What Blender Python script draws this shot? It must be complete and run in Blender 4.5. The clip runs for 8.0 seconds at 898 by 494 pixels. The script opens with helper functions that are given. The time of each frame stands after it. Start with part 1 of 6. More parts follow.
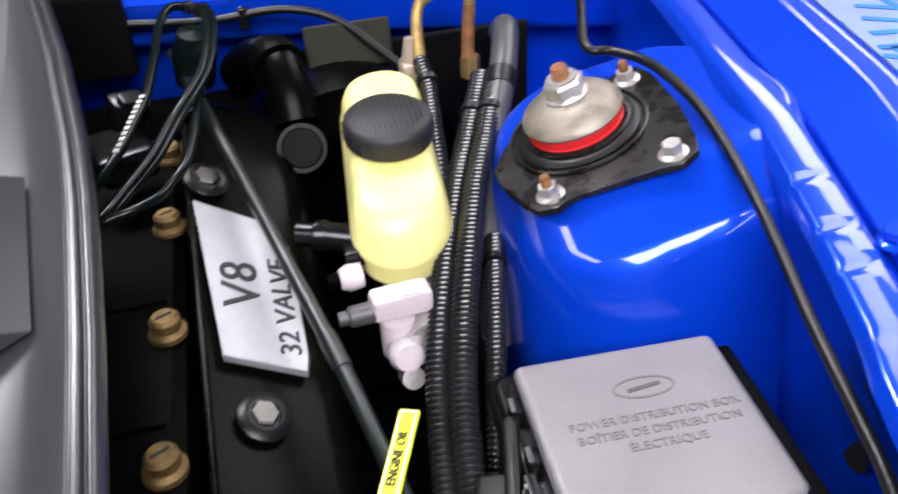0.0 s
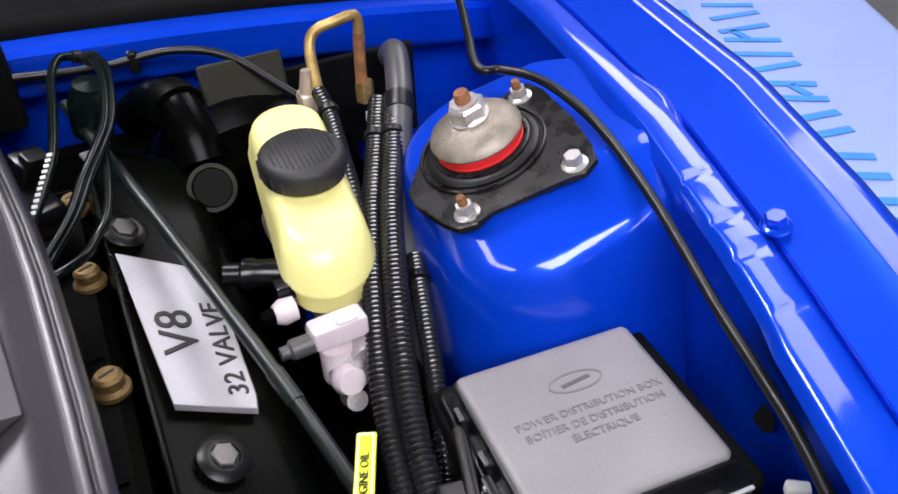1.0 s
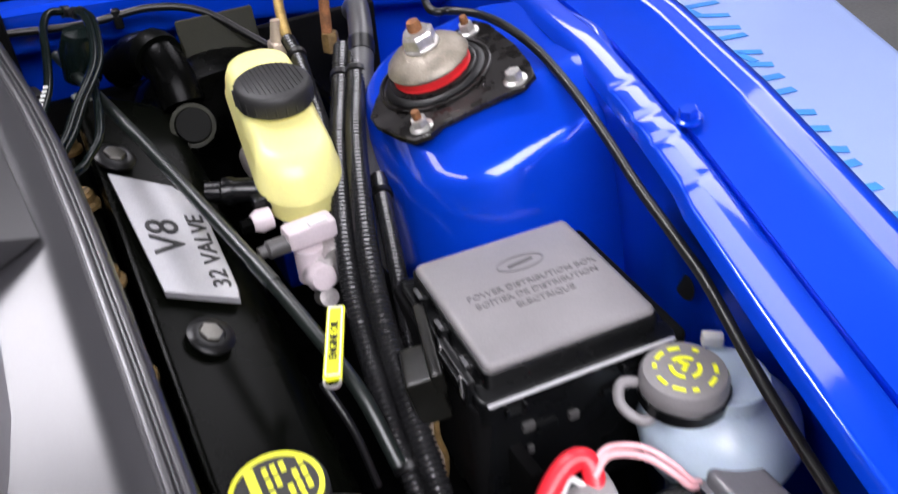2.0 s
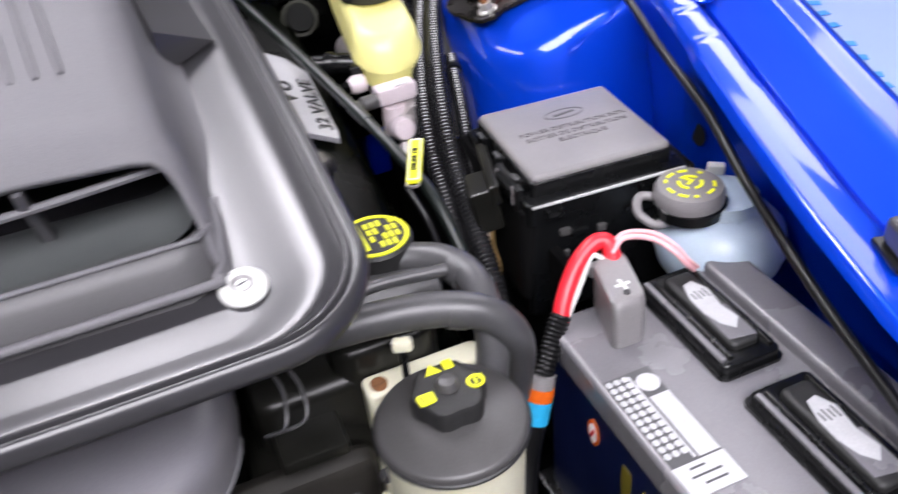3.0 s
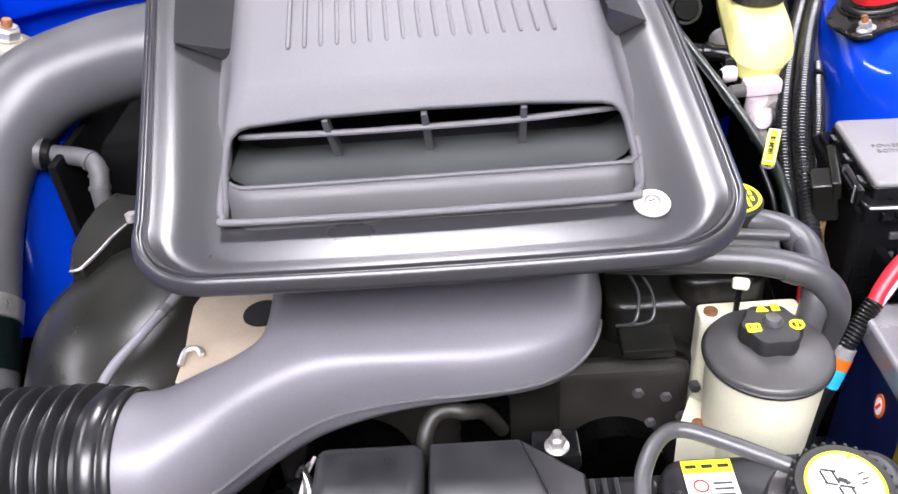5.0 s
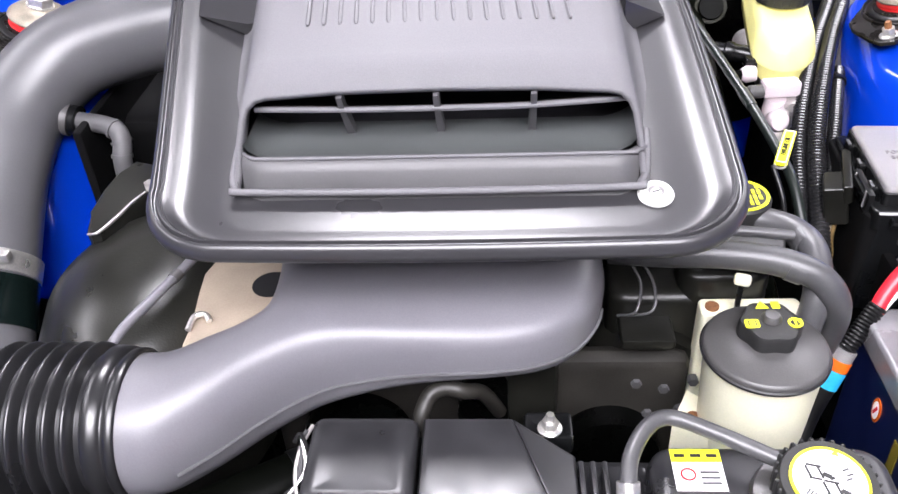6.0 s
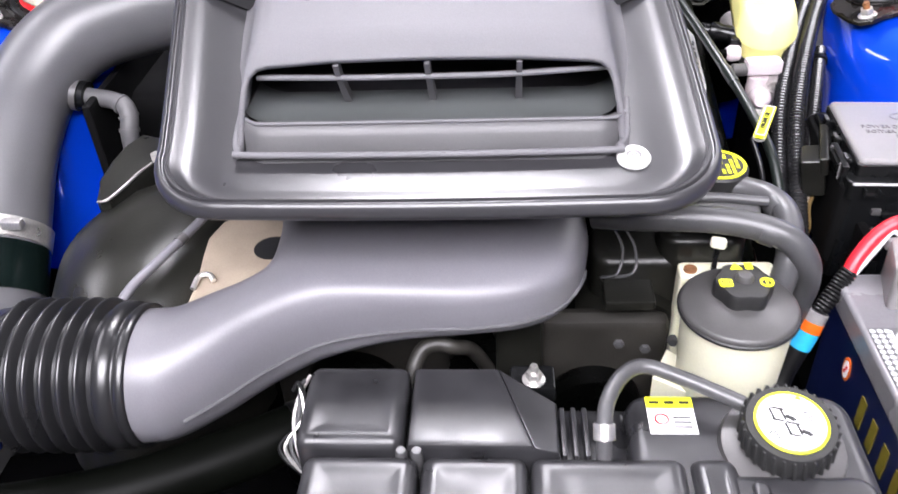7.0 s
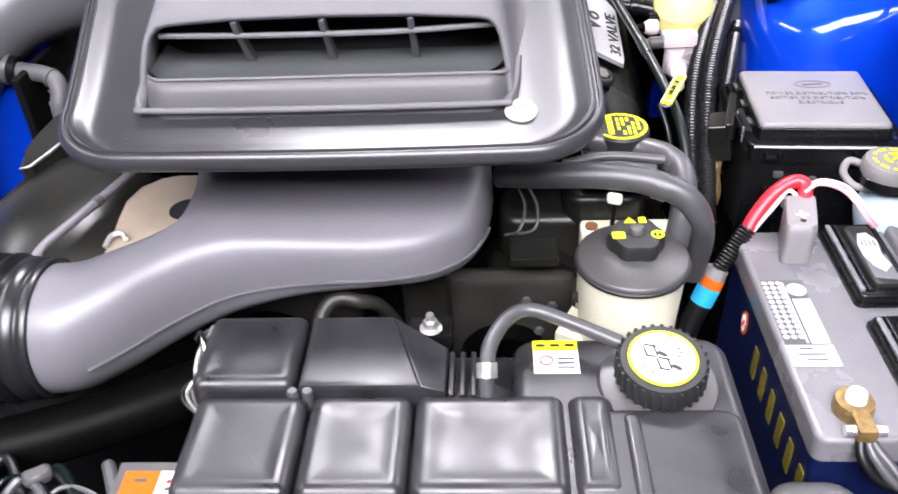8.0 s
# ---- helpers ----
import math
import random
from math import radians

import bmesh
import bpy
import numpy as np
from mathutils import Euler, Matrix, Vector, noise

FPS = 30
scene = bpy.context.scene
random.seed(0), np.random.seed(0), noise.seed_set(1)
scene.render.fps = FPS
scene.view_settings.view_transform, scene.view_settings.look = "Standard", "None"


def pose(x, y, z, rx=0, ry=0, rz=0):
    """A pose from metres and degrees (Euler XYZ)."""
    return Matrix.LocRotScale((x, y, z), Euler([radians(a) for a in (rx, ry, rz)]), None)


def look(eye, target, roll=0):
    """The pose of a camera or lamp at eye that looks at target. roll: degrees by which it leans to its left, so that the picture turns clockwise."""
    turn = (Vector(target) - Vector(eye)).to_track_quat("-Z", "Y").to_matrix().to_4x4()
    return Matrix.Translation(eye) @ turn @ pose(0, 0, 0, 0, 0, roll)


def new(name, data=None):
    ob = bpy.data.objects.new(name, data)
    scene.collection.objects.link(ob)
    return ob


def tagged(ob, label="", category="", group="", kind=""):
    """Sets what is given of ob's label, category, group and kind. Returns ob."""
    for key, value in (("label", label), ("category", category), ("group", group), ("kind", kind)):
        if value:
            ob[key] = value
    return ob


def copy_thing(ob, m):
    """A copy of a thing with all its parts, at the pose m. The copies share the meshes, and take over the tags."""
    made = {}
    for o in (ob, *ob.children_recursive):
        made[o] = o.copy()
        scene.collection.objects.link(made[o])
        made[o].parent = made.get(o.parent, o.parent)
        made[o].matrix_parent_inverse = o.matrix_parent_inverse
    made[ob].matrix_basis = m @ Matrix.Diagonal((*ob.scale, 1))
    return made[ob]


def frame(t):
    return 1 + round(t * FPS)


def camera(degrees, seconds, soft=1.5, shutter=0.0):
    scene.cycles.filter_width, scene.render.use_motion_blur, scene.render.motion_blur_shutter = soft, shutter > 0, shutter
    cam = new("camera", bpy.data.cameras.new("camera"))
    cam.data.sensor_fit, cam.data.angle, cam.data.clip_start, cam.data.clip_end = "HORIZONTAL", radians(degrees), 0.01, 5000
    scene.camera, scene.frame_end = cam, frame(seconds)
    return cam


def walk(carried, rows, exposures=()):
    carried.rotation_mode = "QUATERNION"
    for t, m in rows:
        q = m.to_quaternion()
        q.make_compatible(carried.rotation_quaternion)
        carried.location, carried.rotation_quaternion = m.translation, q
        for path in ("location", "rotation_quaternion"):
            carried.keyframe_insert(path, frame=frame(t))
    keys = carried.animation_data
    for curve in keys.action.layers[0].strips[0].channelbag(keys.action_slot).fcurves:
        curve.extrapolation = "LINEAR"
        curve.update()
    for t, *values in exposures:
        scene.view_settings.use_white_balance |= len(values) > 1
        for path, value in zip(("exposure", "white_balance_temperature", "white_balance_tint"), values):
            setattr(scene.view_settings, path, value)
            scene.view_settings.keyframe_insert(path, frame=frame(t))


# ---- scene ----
cam = camera(55.6, 8.0, shutter=0.5)
PATH = [
    (0, (0.322, -0.106, 1.265), (0.673, 1.475, 0.09), -3.3),
    (0.5, (0.319, -0.089, 1.299), (0.846, 1.418, 0.094), -2.6),
    (1, (0.28, -0.11, 1.303), (0.91, 1.366, 0.109), -3.3),
    (1.2, (0.269, -0.121, 1.304), (0.905, 1.352, 0.11), -3.7),
    (2.3, (0.224, -0.294, 1.26), (0.906, 1.188, 0.103), -4.7),
    (2.5, (0.202, -0.343, 1.255), (0.873, 1.123, 0.071), -4.7),
    (3, (0.157, -0.425, 1.27), (0.68, 1.097, 0.083), -6.4),
    (3.5, (0.105, -0.474, 1.294), (0.427, 1.115, 0.123), -6.6),
    (4, (0.061, -0.539, 1.332), (0.194, 1.079, 0.164), -6.5),
    (4.5, (0.041, -0.562, 1.342), (0.054, 1.055, 0.165), -5.9),
    (5, (0.038, -0.58, 1.351), (-0.041, 1.036, 0.176), -5.4),
    (6.5, (0.059, -0.611, 1.349), (-0.078, 0.99, 0.157), -3.3),
    (7, (0.065, -0.646, 1.352), (-0.072, 0.95, 0.153), -3.4),
    (7.5, (0.105, -0.687, 1.354), (-0.019, 0.899, 0.142), -3.4),
    (8, (0.143, -0.69, 1.327), (0.041, 0.913, 0.134), -3.0),
]
walk(cam, [(t, look(eye, target, roll)) for t, eye, target, roll in PATH], exposures=[(0, -0.92), (0.5, -1.10), (1.2, -1.18), (2.5, -1.14), (3.0, -1.02), (3.5, -0.90), (4.0, -0.76), (4.5, -0.42), (6.5, -0.34), (8, -0.34)])

# ---- world and lamps ----
world = bpy.data.worlds.new("world")
scene.world = world
world.use_nodes = True
world.node_tree.nodes["Background"].inputs[0].default_value = (0.80, 0.86, 1.0, 1)
world.node_tree.nodes["Background"].inputs[1].default_value = 0.30


# ceiling lamps, all unseen, several added as fill: middle x and y, width, depth, strength
LAMPS = ((-0.14, 1.47, 1.00, 0.60, 84.0), (0.0, -2.3, 2.8, 2.0, 41.0), (-2.6, 0.2, 0.50, 2.4, 28.0), (0.25, 2.25, 0.9, 1.3, 4.0), (3.05, 2.9, 1.0, 2.5, 17.0), (2.05, 1.35, 0.9, 1.2, 15.0))

# ---- materials ----
def mat(name, color, rough=0.5, metal=0.0, var=0.18, vscale=14.0, grain=0.06, gscale=260.0, bump=0.0, coat=0.0, spec=0.5, rvar=0.12, glow=0.0, trans=0.0, sub=0.0):
    m = bpy.data.materials.new(name)
    m.use_nodes = True
    nt = m.node_tree
    b = nt.nodes["Principled BSDF"]
    tc = nt.nodes.new("ShaderNodeTexCoord")
    n1 = nt.nodes.new("ShaderNodeTexNoise")
    n1.inputs["Scale"].default_value, n1.inputs["Detail"].default_value = vscale, 5
    n2 = nt.nodes.new("ShaderNodeTexNoise")
    n2.inputs["Scale"].default_value, n2.inputs["Detail"].default_value = gscale, 2
    for n in (n1, n2):
        nt.links.new(tc.outputs["Object"], n.inputs["Vector"])
    r1 = nt.nodes.new("ShaderNodeMapRange")
    r1.interpolation_type = "SMOOTHSTEP"
    r1.inputs["From Min"].default_value, r1.inputs["From Max"].default_value = 0.2, 0.8
    r1.inputs["To Min"].default_value, r1.inputs["To Max"].default_value = 1 - var, 1 + var * 0.5
    r2 = nt.nodes.new("ShaderNodeMapRange")
    r2.inputs["From Min"].default_value, r2.inputs["From Max"].default_value = 0.3, 0.7
    r2.inputs["To Min"].default_value, r2.inputs["To Max"].default_value = 1 - grain, 1 + grain
    nt.links.new(n1.outputs["Fac"], r1.inputs["Value"])
    nt.links.new(n2.outputs["Fac"], r2.inputs["Value"])
    mul = nt.nodes.new("ShaderNodeMath")
    mul.operation = "MULTIPLY"
    nt.links.new(r1.outputs[0], mul.inputs[0])
    nt.links.new(r2.outputs[0], mul.inputs[1])
    mix = nt.nodes.new("ShaderNodeVectorMath")
    mix.operation = "SCALE"
    mix.inputs[0].default_value = color
    nt.links.new(mul.outputs[0], mix.inputs["Scale"])
    nt.links.new(mix.outputs[0], b.inputs["Base Color"])
    rr = nt.nodes.new("ShaderNodeMapRange")
    rr.interpolation_type = "SMOOTHSTEP"
    rr.inputs["From Min"].default_value, rr.inputs["From Max"].default_value = 0.2, 0.8
    rr.inputs["To Min"].default_value, rr.inputs["To Max"].default_value = rough * (1 - rvar), min(1.0, rough * (1 + rvar))
    nt.links.new(n1.outputs["Fac"], rr.inputs["Value"])
    nt.links.new(rr.outputs[0], b.inputs["Roughness"])
    b.inputs["Metallic"].default_value = metal
    b.inputs["Coat Weight"].default_value = coat
    b.inputs["Coat Roughness"].default_value = 0.10
    b.inputs["Specular IOR Level"].default_value = spec
    if sub:
        b.inputs["Subsurface Weight"].default_value = sub
        b.inputs["Subsurface Radius"].default_value = (0.02, 0.02, 0.01)
    if trans:
        b.inputs["Transmission Weight"].default_value = trans
    if bump:
        bp = nt.nodes.new("ShaderNodeBump")
        bp.inputs["Strength"].default_value, bp.inputs["Distance"].default_value = bump, 0.001
        nt.links.new(n2.outputs["Fac"], bp.inputs["Height"])
        nt.links.new(bp.outputs[0], b.inputs["Normal"])
    if glow:
        b.inputs["Emission Color"].default_value = (0.95, 0.92, 1.0, 1)
        b.inputs["Emission Strength"].default_value = glow
    return m


M_PAINT = mat("blue_paint", (0.0008, 0.046, 0.58), 0.36, 0.38, 0.08, 6, 0.03, 900, coat=1.0, spec=0.12)
M_PAINT.node_tree.nodes["Principled BSDF"].inputs["Coat Roughness"].default_value = 0.06
M_TRAY = mat("satin_grey_plastic", (0.028, 0.0274, 0.030), 0.29, 0.0, 0.10, 9, 0.06, 900, bump=0.03, spec=0.55, rvar=0.08)
M_SCOOP = mat("grained_grey_plastic", (0.112, 0.109, 0.117), 0.62, 0.0, 0.08, 9, 0.08, 900, bump=0.2)
M_DUCT = mat("moulded_duct_plastic", (0.136, 0.132, 0.146), 0.40, 0.0, 0.10, 8, 0.06, 800, bump=0.04, spec=0.5)
M_BELLOWS = mat("ribbed_rubber", (0.012, 0.012, 0.013), 0.30, 0.0, 0.15, 30, 0.1, 500, spec=0.6)
M_TANK = mat("black_tank_plastic", (0.023, 0.0228, 0.0250), 0.36, 0.0, 0.45, 26, 0.08, 900, bump=0.03, spec=0.5, rvar=0.35)
M_BLACK = mat("black_plastic", (0.004, 0.0043, 0.0046), 0.27, 0.0, 0.2, 20, 0.08, 600, bump=0.08, spec=0.35)
# Even near-black with low specular, for the block and deep engine parts.
M_DARK = mat("near_black_metal", (0.0012, 0.0013, 0.0012), 0.28, 0.0, 0.4, 25, 0.15, 300, bump=0.1, spec=0.07)
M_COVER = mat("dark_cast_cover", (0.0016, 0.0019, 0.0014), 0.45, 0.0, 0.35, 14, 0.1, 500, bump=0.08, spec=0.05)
M_RUBBER = mat("black_rubber", (0.005, 0.005, 0.0054), 0.36, 0.0, 0.15, 30, 0.1, 500, bump=0.1, spec=0.35)
M_HOSE = mat("grey_rubber_hose", (0.058, 0.0575, 0.060), 0.38, 0.0, 0.18, 30, 0.08, 500, bump=0.1, spec=0.55)
M_LID = mat("grey_box_lid", (0.195, 0.185, 0.188), 0.38, 0.0, 0.14, 12, 0.08, 800, bump=0.1)
M_BATTOP = mat("battery_top_grey", (0.150, 0.145, 0.156), 0.27, 0.0, 0.15, 14, 0.06, 800, bump=0.15)
M_NAVY = mat("battery_case_navy", (0.0035, 0.0075, 0.042), 0.35, 0.0, 0.12, 14, 0.05, 600)
M_CREAM = mat("cream_plastic", (0.74, 0.72, 0.55), 0.4, 0.0, 0.10, 12, 0.04, 500, sub=0.1)
M_YELLOW = mat("brake_fluid_yellow", (0.80, 0.75, 0.29), 0.32, 0.0, 0.12, 16, 0.03, 500, sub=0.15)
M_CAP = mat("cap_black", (0.014, 0.014, 0.014), 0.55, 0.0, 0.12, 30, 0.1, 700, bump=0.2)
M_CAPGREY = mat("cap_grey", (0.06, 0.058, 0.058), 0.4, 0.0, 0.12, 30, 0.08, 700, bump=0.15)
M_STEEL = mat("zinc_steel", (0.70, 0.68, 0.65), 0.30, 0.8, 0.25, 60, 0.1, 500, bump=0.2)
M_ALU = mat("cast_aluminium", (0.50, 0.47, 0.46), 0.42, 0.75, 0.2, 40, 0.12, 500, bump=0.4)
M_RUST = mat("rusty_steel", (0.27, 0.115, 0.045), 0.75, 0.2, 0.5, 90, 0.25, 700, bump=0.6)
M_BRASS = mat("gold_zinc", (0.42, 0.29, 0.095), 0.44, 0.6, 0.35, 60, 0.15, 500, bump=0.3)
M_CUP = mat("worn_mount_steel", (0.27, 0.235, 0.185), 0.45, 0.4, 0.35, 60, 0.15, 500, bump=0.4)
M_RED = mat("red_rubber", (0.60, 0.015, 0.02), 0.42, 0.0, 0.12, 40, 0.05, 500)
M_REDW = mat("red_cable", (0.75, 0.02, 0.035), 0.35, 0.0, 0.1, 40, 0.05, 500)
M_PINK = mat("pink_wire", (0.75, 0.40, 0.42), 0.4)
M_WHITE = mat("white_label", (0.80, 0.80, 0.80), 0.4, 0.0, 0.05, 40, 0.02, 500)
M_WPLA = mat("white_plastic", (0.60, 0.60, 0.58), 0.35, 0.0, 0.06, 40, 0.03, 500)
M_PLATE = mat("brushed_plate", (0.40, 0.40, 0.415), 0.42, 0.5, 0.15, 20, 0.08, 900)
M_NEON = mat("yellow_print", (0.82, 0.84, 0.02), 0.45, 0.0, 0.08, 60, 0.03, 500)
M_GOLDP = mat("dull_yellow_print", (0.13, 0.105, 0.012), 0.6, spec=0.2)
M_EDGE = mat("worn_plate_steel", (0.010, 0.0085, 0.008), 0.30, 0.2, 0.6, 60, 0.2, 500, bump=0.15, spec=0.5, rvar=0.4)
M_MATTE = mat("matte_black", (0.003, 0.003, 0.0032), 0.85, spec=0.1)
M_PIPE = mat("dark_grey_pipe", (0.085, 0.084, 0.089), 0.36, 0.0, 0.16, 10, 0.06, 700, bump=0.1, spec=0.55)
M_SHIELD = mat("dark_shield_steel", (0.016, 0.016, 0.0135), 0.30, 0.2, 0.3, 16, 0.1, 500, bump=0.2, spec=0.5)
M_LOOM = mat("loom_black", (0.014, 0.014, 0.015), 0.22, 0.0, 0.15, 30, 0.08, 500, spec=0.8)
M_INK = mat("black_ink", (0.012, 0.012, 0.013), 0.5)
M_INKG = mat("grey_ink", (0.055, 0.055, 0.058), 0.5)
M_ORANGE = mat("orange_print", (0.58, 0.10, 0.006), 0.7, spec=0.15)
M_TEAL = mat("blue_tape", (0.02, 0.33, 0.58), 0.4)
M_BEIGE = mat("beige_bracket", (0.40, 0.33, 0.26), 0.45, 0.3, 0.15, 20, 0.06, 600)
M_GREEN = mat("green_hose", (0.003, 0.006, 0.0055), 0.20, 0.0, 0.12, 30, 0.05, 500, spec=0.28)
M_WASH = mat("washer_bottle", (0.50, 0.60, 0.70), 0.3, 0.0, 0.1, 14, 0.03, 500, sub=0.15)
M_MAT = mat("pale_blue_cover", (0.27, 0.36, 0.64), 0.5, 0.0, 0.05, 8, 0.03, 500, bump=0.1)
M_MATINK = mat("blue_cover_print", (0.03, 0.24, 0.72), 0.5)
M_CONN = mat("pinkish_white_plastic", (0.54, 0.47, 0.49), 0.4, 0.0, 0.1, 40, 0.05, 500)
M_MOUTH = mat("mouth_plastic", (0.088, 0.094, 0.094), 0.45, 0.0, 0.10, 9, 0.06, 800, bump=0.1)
M_LEAD = mat("corroded_brass", (0.26, 0.17, 0.065), 0.48, 0.6, 0.45, 120, 0.2, 700, bump=0.6)
M_CAST = mat("brown_grey_casting", (0.009, 0.009, 0.0075), 0.34, 0.0, 0.45, 30, 0.15, 500, bump=0.15, spec=0.32)
M_DULL = mat("dull_bolt_steel", (0.15, 0.145, 0.13), 0.35, 0.7, 0.3, 60, 0.1, 500, bump=0.2)
M_FRONT = mat("brown_grey_timing_cover", (0.020, 0.0185, 0.0160), 0.48, 0.0, 0.45, 22, 0.15, 500, bump=0.15, spec=0.4)
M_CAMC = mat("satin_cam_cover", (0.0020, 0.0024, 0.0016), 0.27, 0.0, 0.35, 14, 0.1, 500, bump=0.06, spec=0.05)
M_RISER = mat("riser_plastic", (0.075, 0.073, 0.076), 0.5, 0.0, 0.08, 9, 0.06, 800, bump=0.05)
M_OLIVE = mat("olive_steel", (0.013, 0.0135, 0.0075), 0.6, 0.0, 0.25, 30, 0.1, 500, bump=0.2, spec=0.2)
M_DIP = mat("dark_tube", (0.008, 0.0115, 0.0098), 0.36, 0.0, 0.2, 30, 0.1, 500)
M_LETTER = mat("moulded_lettering", (0.135, 0.128, 0.130), 0.45)
M_GREYW = mat("greyed_print", (0.42, 0.42, 0.43), 0.45, 0.0, 0.12, 60, 0.05, 500)
M_FLOOR = mat("grey_concrete", (0.14, 0.14, 0.14), 0.6, 0.0, 0.2, 3, 0.1, 80, bump=0.2)
M_WALL = mat("grey_wall", (0.05, 0.05, 0.052), 0.8, 0.0, 0.06, 2, 0.03, 60)
M_LAMPS = [mat("lamp_diffuser", (0.9, 0.9, 0.9), 0.5, glow=g) for *_, g in LAMPS]


# ---- mesh helpers ----
ORG = {}


def thing(name, loc, label="", category="", group="", kind=""):
    e = new(name)
    e.location = loc
    ORG[e] = Vector(loc)
    return tagged(e, label, category, group, kind)


def part(name, bm, material, parent, label="", sharp=38):
    """Links a bmesh given in world coordinates as one mesh under a thing or a part."""
    org = ORG[parent] if parent else Vector((0, 0, 0))
    bmesh.ops.translate(bm, verts=bm.verts, vec=-org)
    bmesh.ops.recalc_face_normals(bm, faces=bm.faces)
    for f in bm.faces:
        f.smooth = True
    me = bpy.data.meshes.new(name)
    bm.to_mesh(me)
    bm.free()
    me.set_sharp_from_angle(angle=radians(sharp))
    me.materials.append(material)
    ob = new(name, me)
    areas = sorted(f.area for f in me.polygons)
    if areas[-1] > 8 * areas[len(areas) // 2]:
        ob.modifiers.new("even_faces", "WEIGHTED_NORMAL").keep_sharp = True
    if parent:
        ob.parent = parent
    ORG[ob] = org
    return tagged(ob, label)


def box(c, s, bevel=0.003, seg=2, turn=None):
    bm = bmesh.new()
    bmesh.ops.create_cube(bm, size=1)
    bmesh.ops.scale(bm, verts=bm.verts, vec=s)
    if bevel:
        bmesh.ops.bevel(bm, geom=bm.edges[:], offset=min(bevel, min(s) * 0.45), segments=seg, profile=0.5, affect="EDGES")
    bmesh.ops.transform(bm, matrix=pose(*c, *(turn or (0, 0, 0))), verts=bm.verts)
    return bm


def loft(rings, caps=True, closed=True):
    bm = bmesh.new()
    rows = [[bm.verts.new(p) for p in ring] for ring in rings]
    for a, b in zip(rows, rows[1:]):
        n = len(a)
        for i in range(n if closed else n - 1):
            j = (i + 1) % n
            bm.faces.new((a[i], a[j], b[j], b[i]))
    if caps and closed:
        bm.faces.new(rows[0][::-1])
        bm.faces.new(rows[-1])
    return bm


def lathe(profile, c=(0, 0, 0), turn=(0, 0, 0), seg=36):
    """Profile of (radius, height) about the z axis, then turned and moved."""
    m = pose(*c, *turn)
    rings = [[m @ Vector((max(r, 1e-5) * math.cos(2 * math.pi * k / seg), max(r, 1e-5) * math.sin(2 * math.pi * k / seg), z)) for k in range(seg)] for r, z in profile]
    if profile[0][0] > 1e-4 and profile[-1][0] > 1e-4:
        return loft(rings + rings[:1], caps=False)
    return loft(rings)


def spline(pts, n=8):
    """Catmull-Rom through the points."""
    p = [Vector(q) for q in pts]
    p = [2 * p[0] - p[1]] + p + [2 * p[-1] - p[-2]]
    out = []
    for i in range(1, len(p) - 2):
        for k in range(n):
            t = k / n
            out.append(0.5 * ((2 * p[i]) + (p[i + 1] - p[i - 1]) * t + (2 * p[i - 1] - 5 * p[i] + 4 * p[i + 1] - p[i + 2]) * t * t + (3 * p[i] - p[i - 1] - 3 * p[i + 1] + p[i + 2]) * t ** 3))
    return out + [p[-2]]


def sweep(path, radius, seg=12, squash=1.0):
    """A tube along a list of points; radius is a number or a function of the index share."""
    rings, up = [], Vector((0.13, 0.21, 0.97))
    for i, q in enumerate(path):
        d = (path[min(i + 1, len(path) - 1)] - path[max(i - 1, 0)]).normalized()
        side = d.cross(up).normalized()
        up = side.cross(d).normalized()
        r = radius(i / (len(path) - 1)) if callable(radius) else radius
        rings.append([q + r * (math.cos(2 * math.pi * k / seg) * side + squash * math.sin(2 * math.pi * k / seg) * up) for k in range(seg)])
    return loft(rings)


def tube(pts, r, seg=12, n=8):
    return sweep(spline(pts, n), r, seg)


def corrugated(pts, r, depth, pitch, seg=14):
    fine = spline(pts, 260)
    out, gone, nxt = [fine[0]], 0.0, pitch / 4
    for a, b in zip(fine, fine[1:]):
        gone += (b - a).length
        if gone >= nxt:
            out.append(b)
            nxt += pitch / 4
    k = [0]

    def rad(share):
        i = round(share * (len(out) - 1))
        return r - depth * (1, 0.25, 0, 0.25)[i % 4] if i % 4 else r - depth
    return sweep(out, rad, seg)


def rrect(x0, x1, y0, y1, r, n=6):
    """Outline of a rounded rectangle, anticlockwise."""
    pts = []
    for cx, cy, a in ((x1 - r, y0 + r, -90), (x1 - r, y1 - r, 0), (x0 + r, y1 - r, 90), (x0 + r, y0 + r, 180)):
        for k in range(n + 1):
            t = radians(a + 90 * k / n)
            pts.append((cx + r * math.cos(t), cy + r * math.sin(t)))
    return pts


def slab(x0, x1, y0, y1, z0, z1, r=0.01, edge=0.004, taper=0.0, n=6, lift=None):
    """An upright rounded block with a rounded top edge; lift(x, y) is added to its height."""
    lift = lift or (lambda x, y: 0)
    rings = []
    steps = [(taper, z0)] + [(edge * (1 - math.cos(radians(a))), z1 - edge + edge * math.sin(radians(a))) for a in (0, 30, 60, 90)] + [(edge * 1.3 + 0.0006, z1)]
    for inset, z in steps:
        i = inset if z > z0 else -taper
        ring = rrect(x0 + i, x1 - i, y0 + i, y1 - i, max(r - max(i, 0), 0.001), n)
        rings.append([Vector((x, y, z + (lift(x, y) if z > z0 else 0))) for x, y in ring])
    return loft(rings)


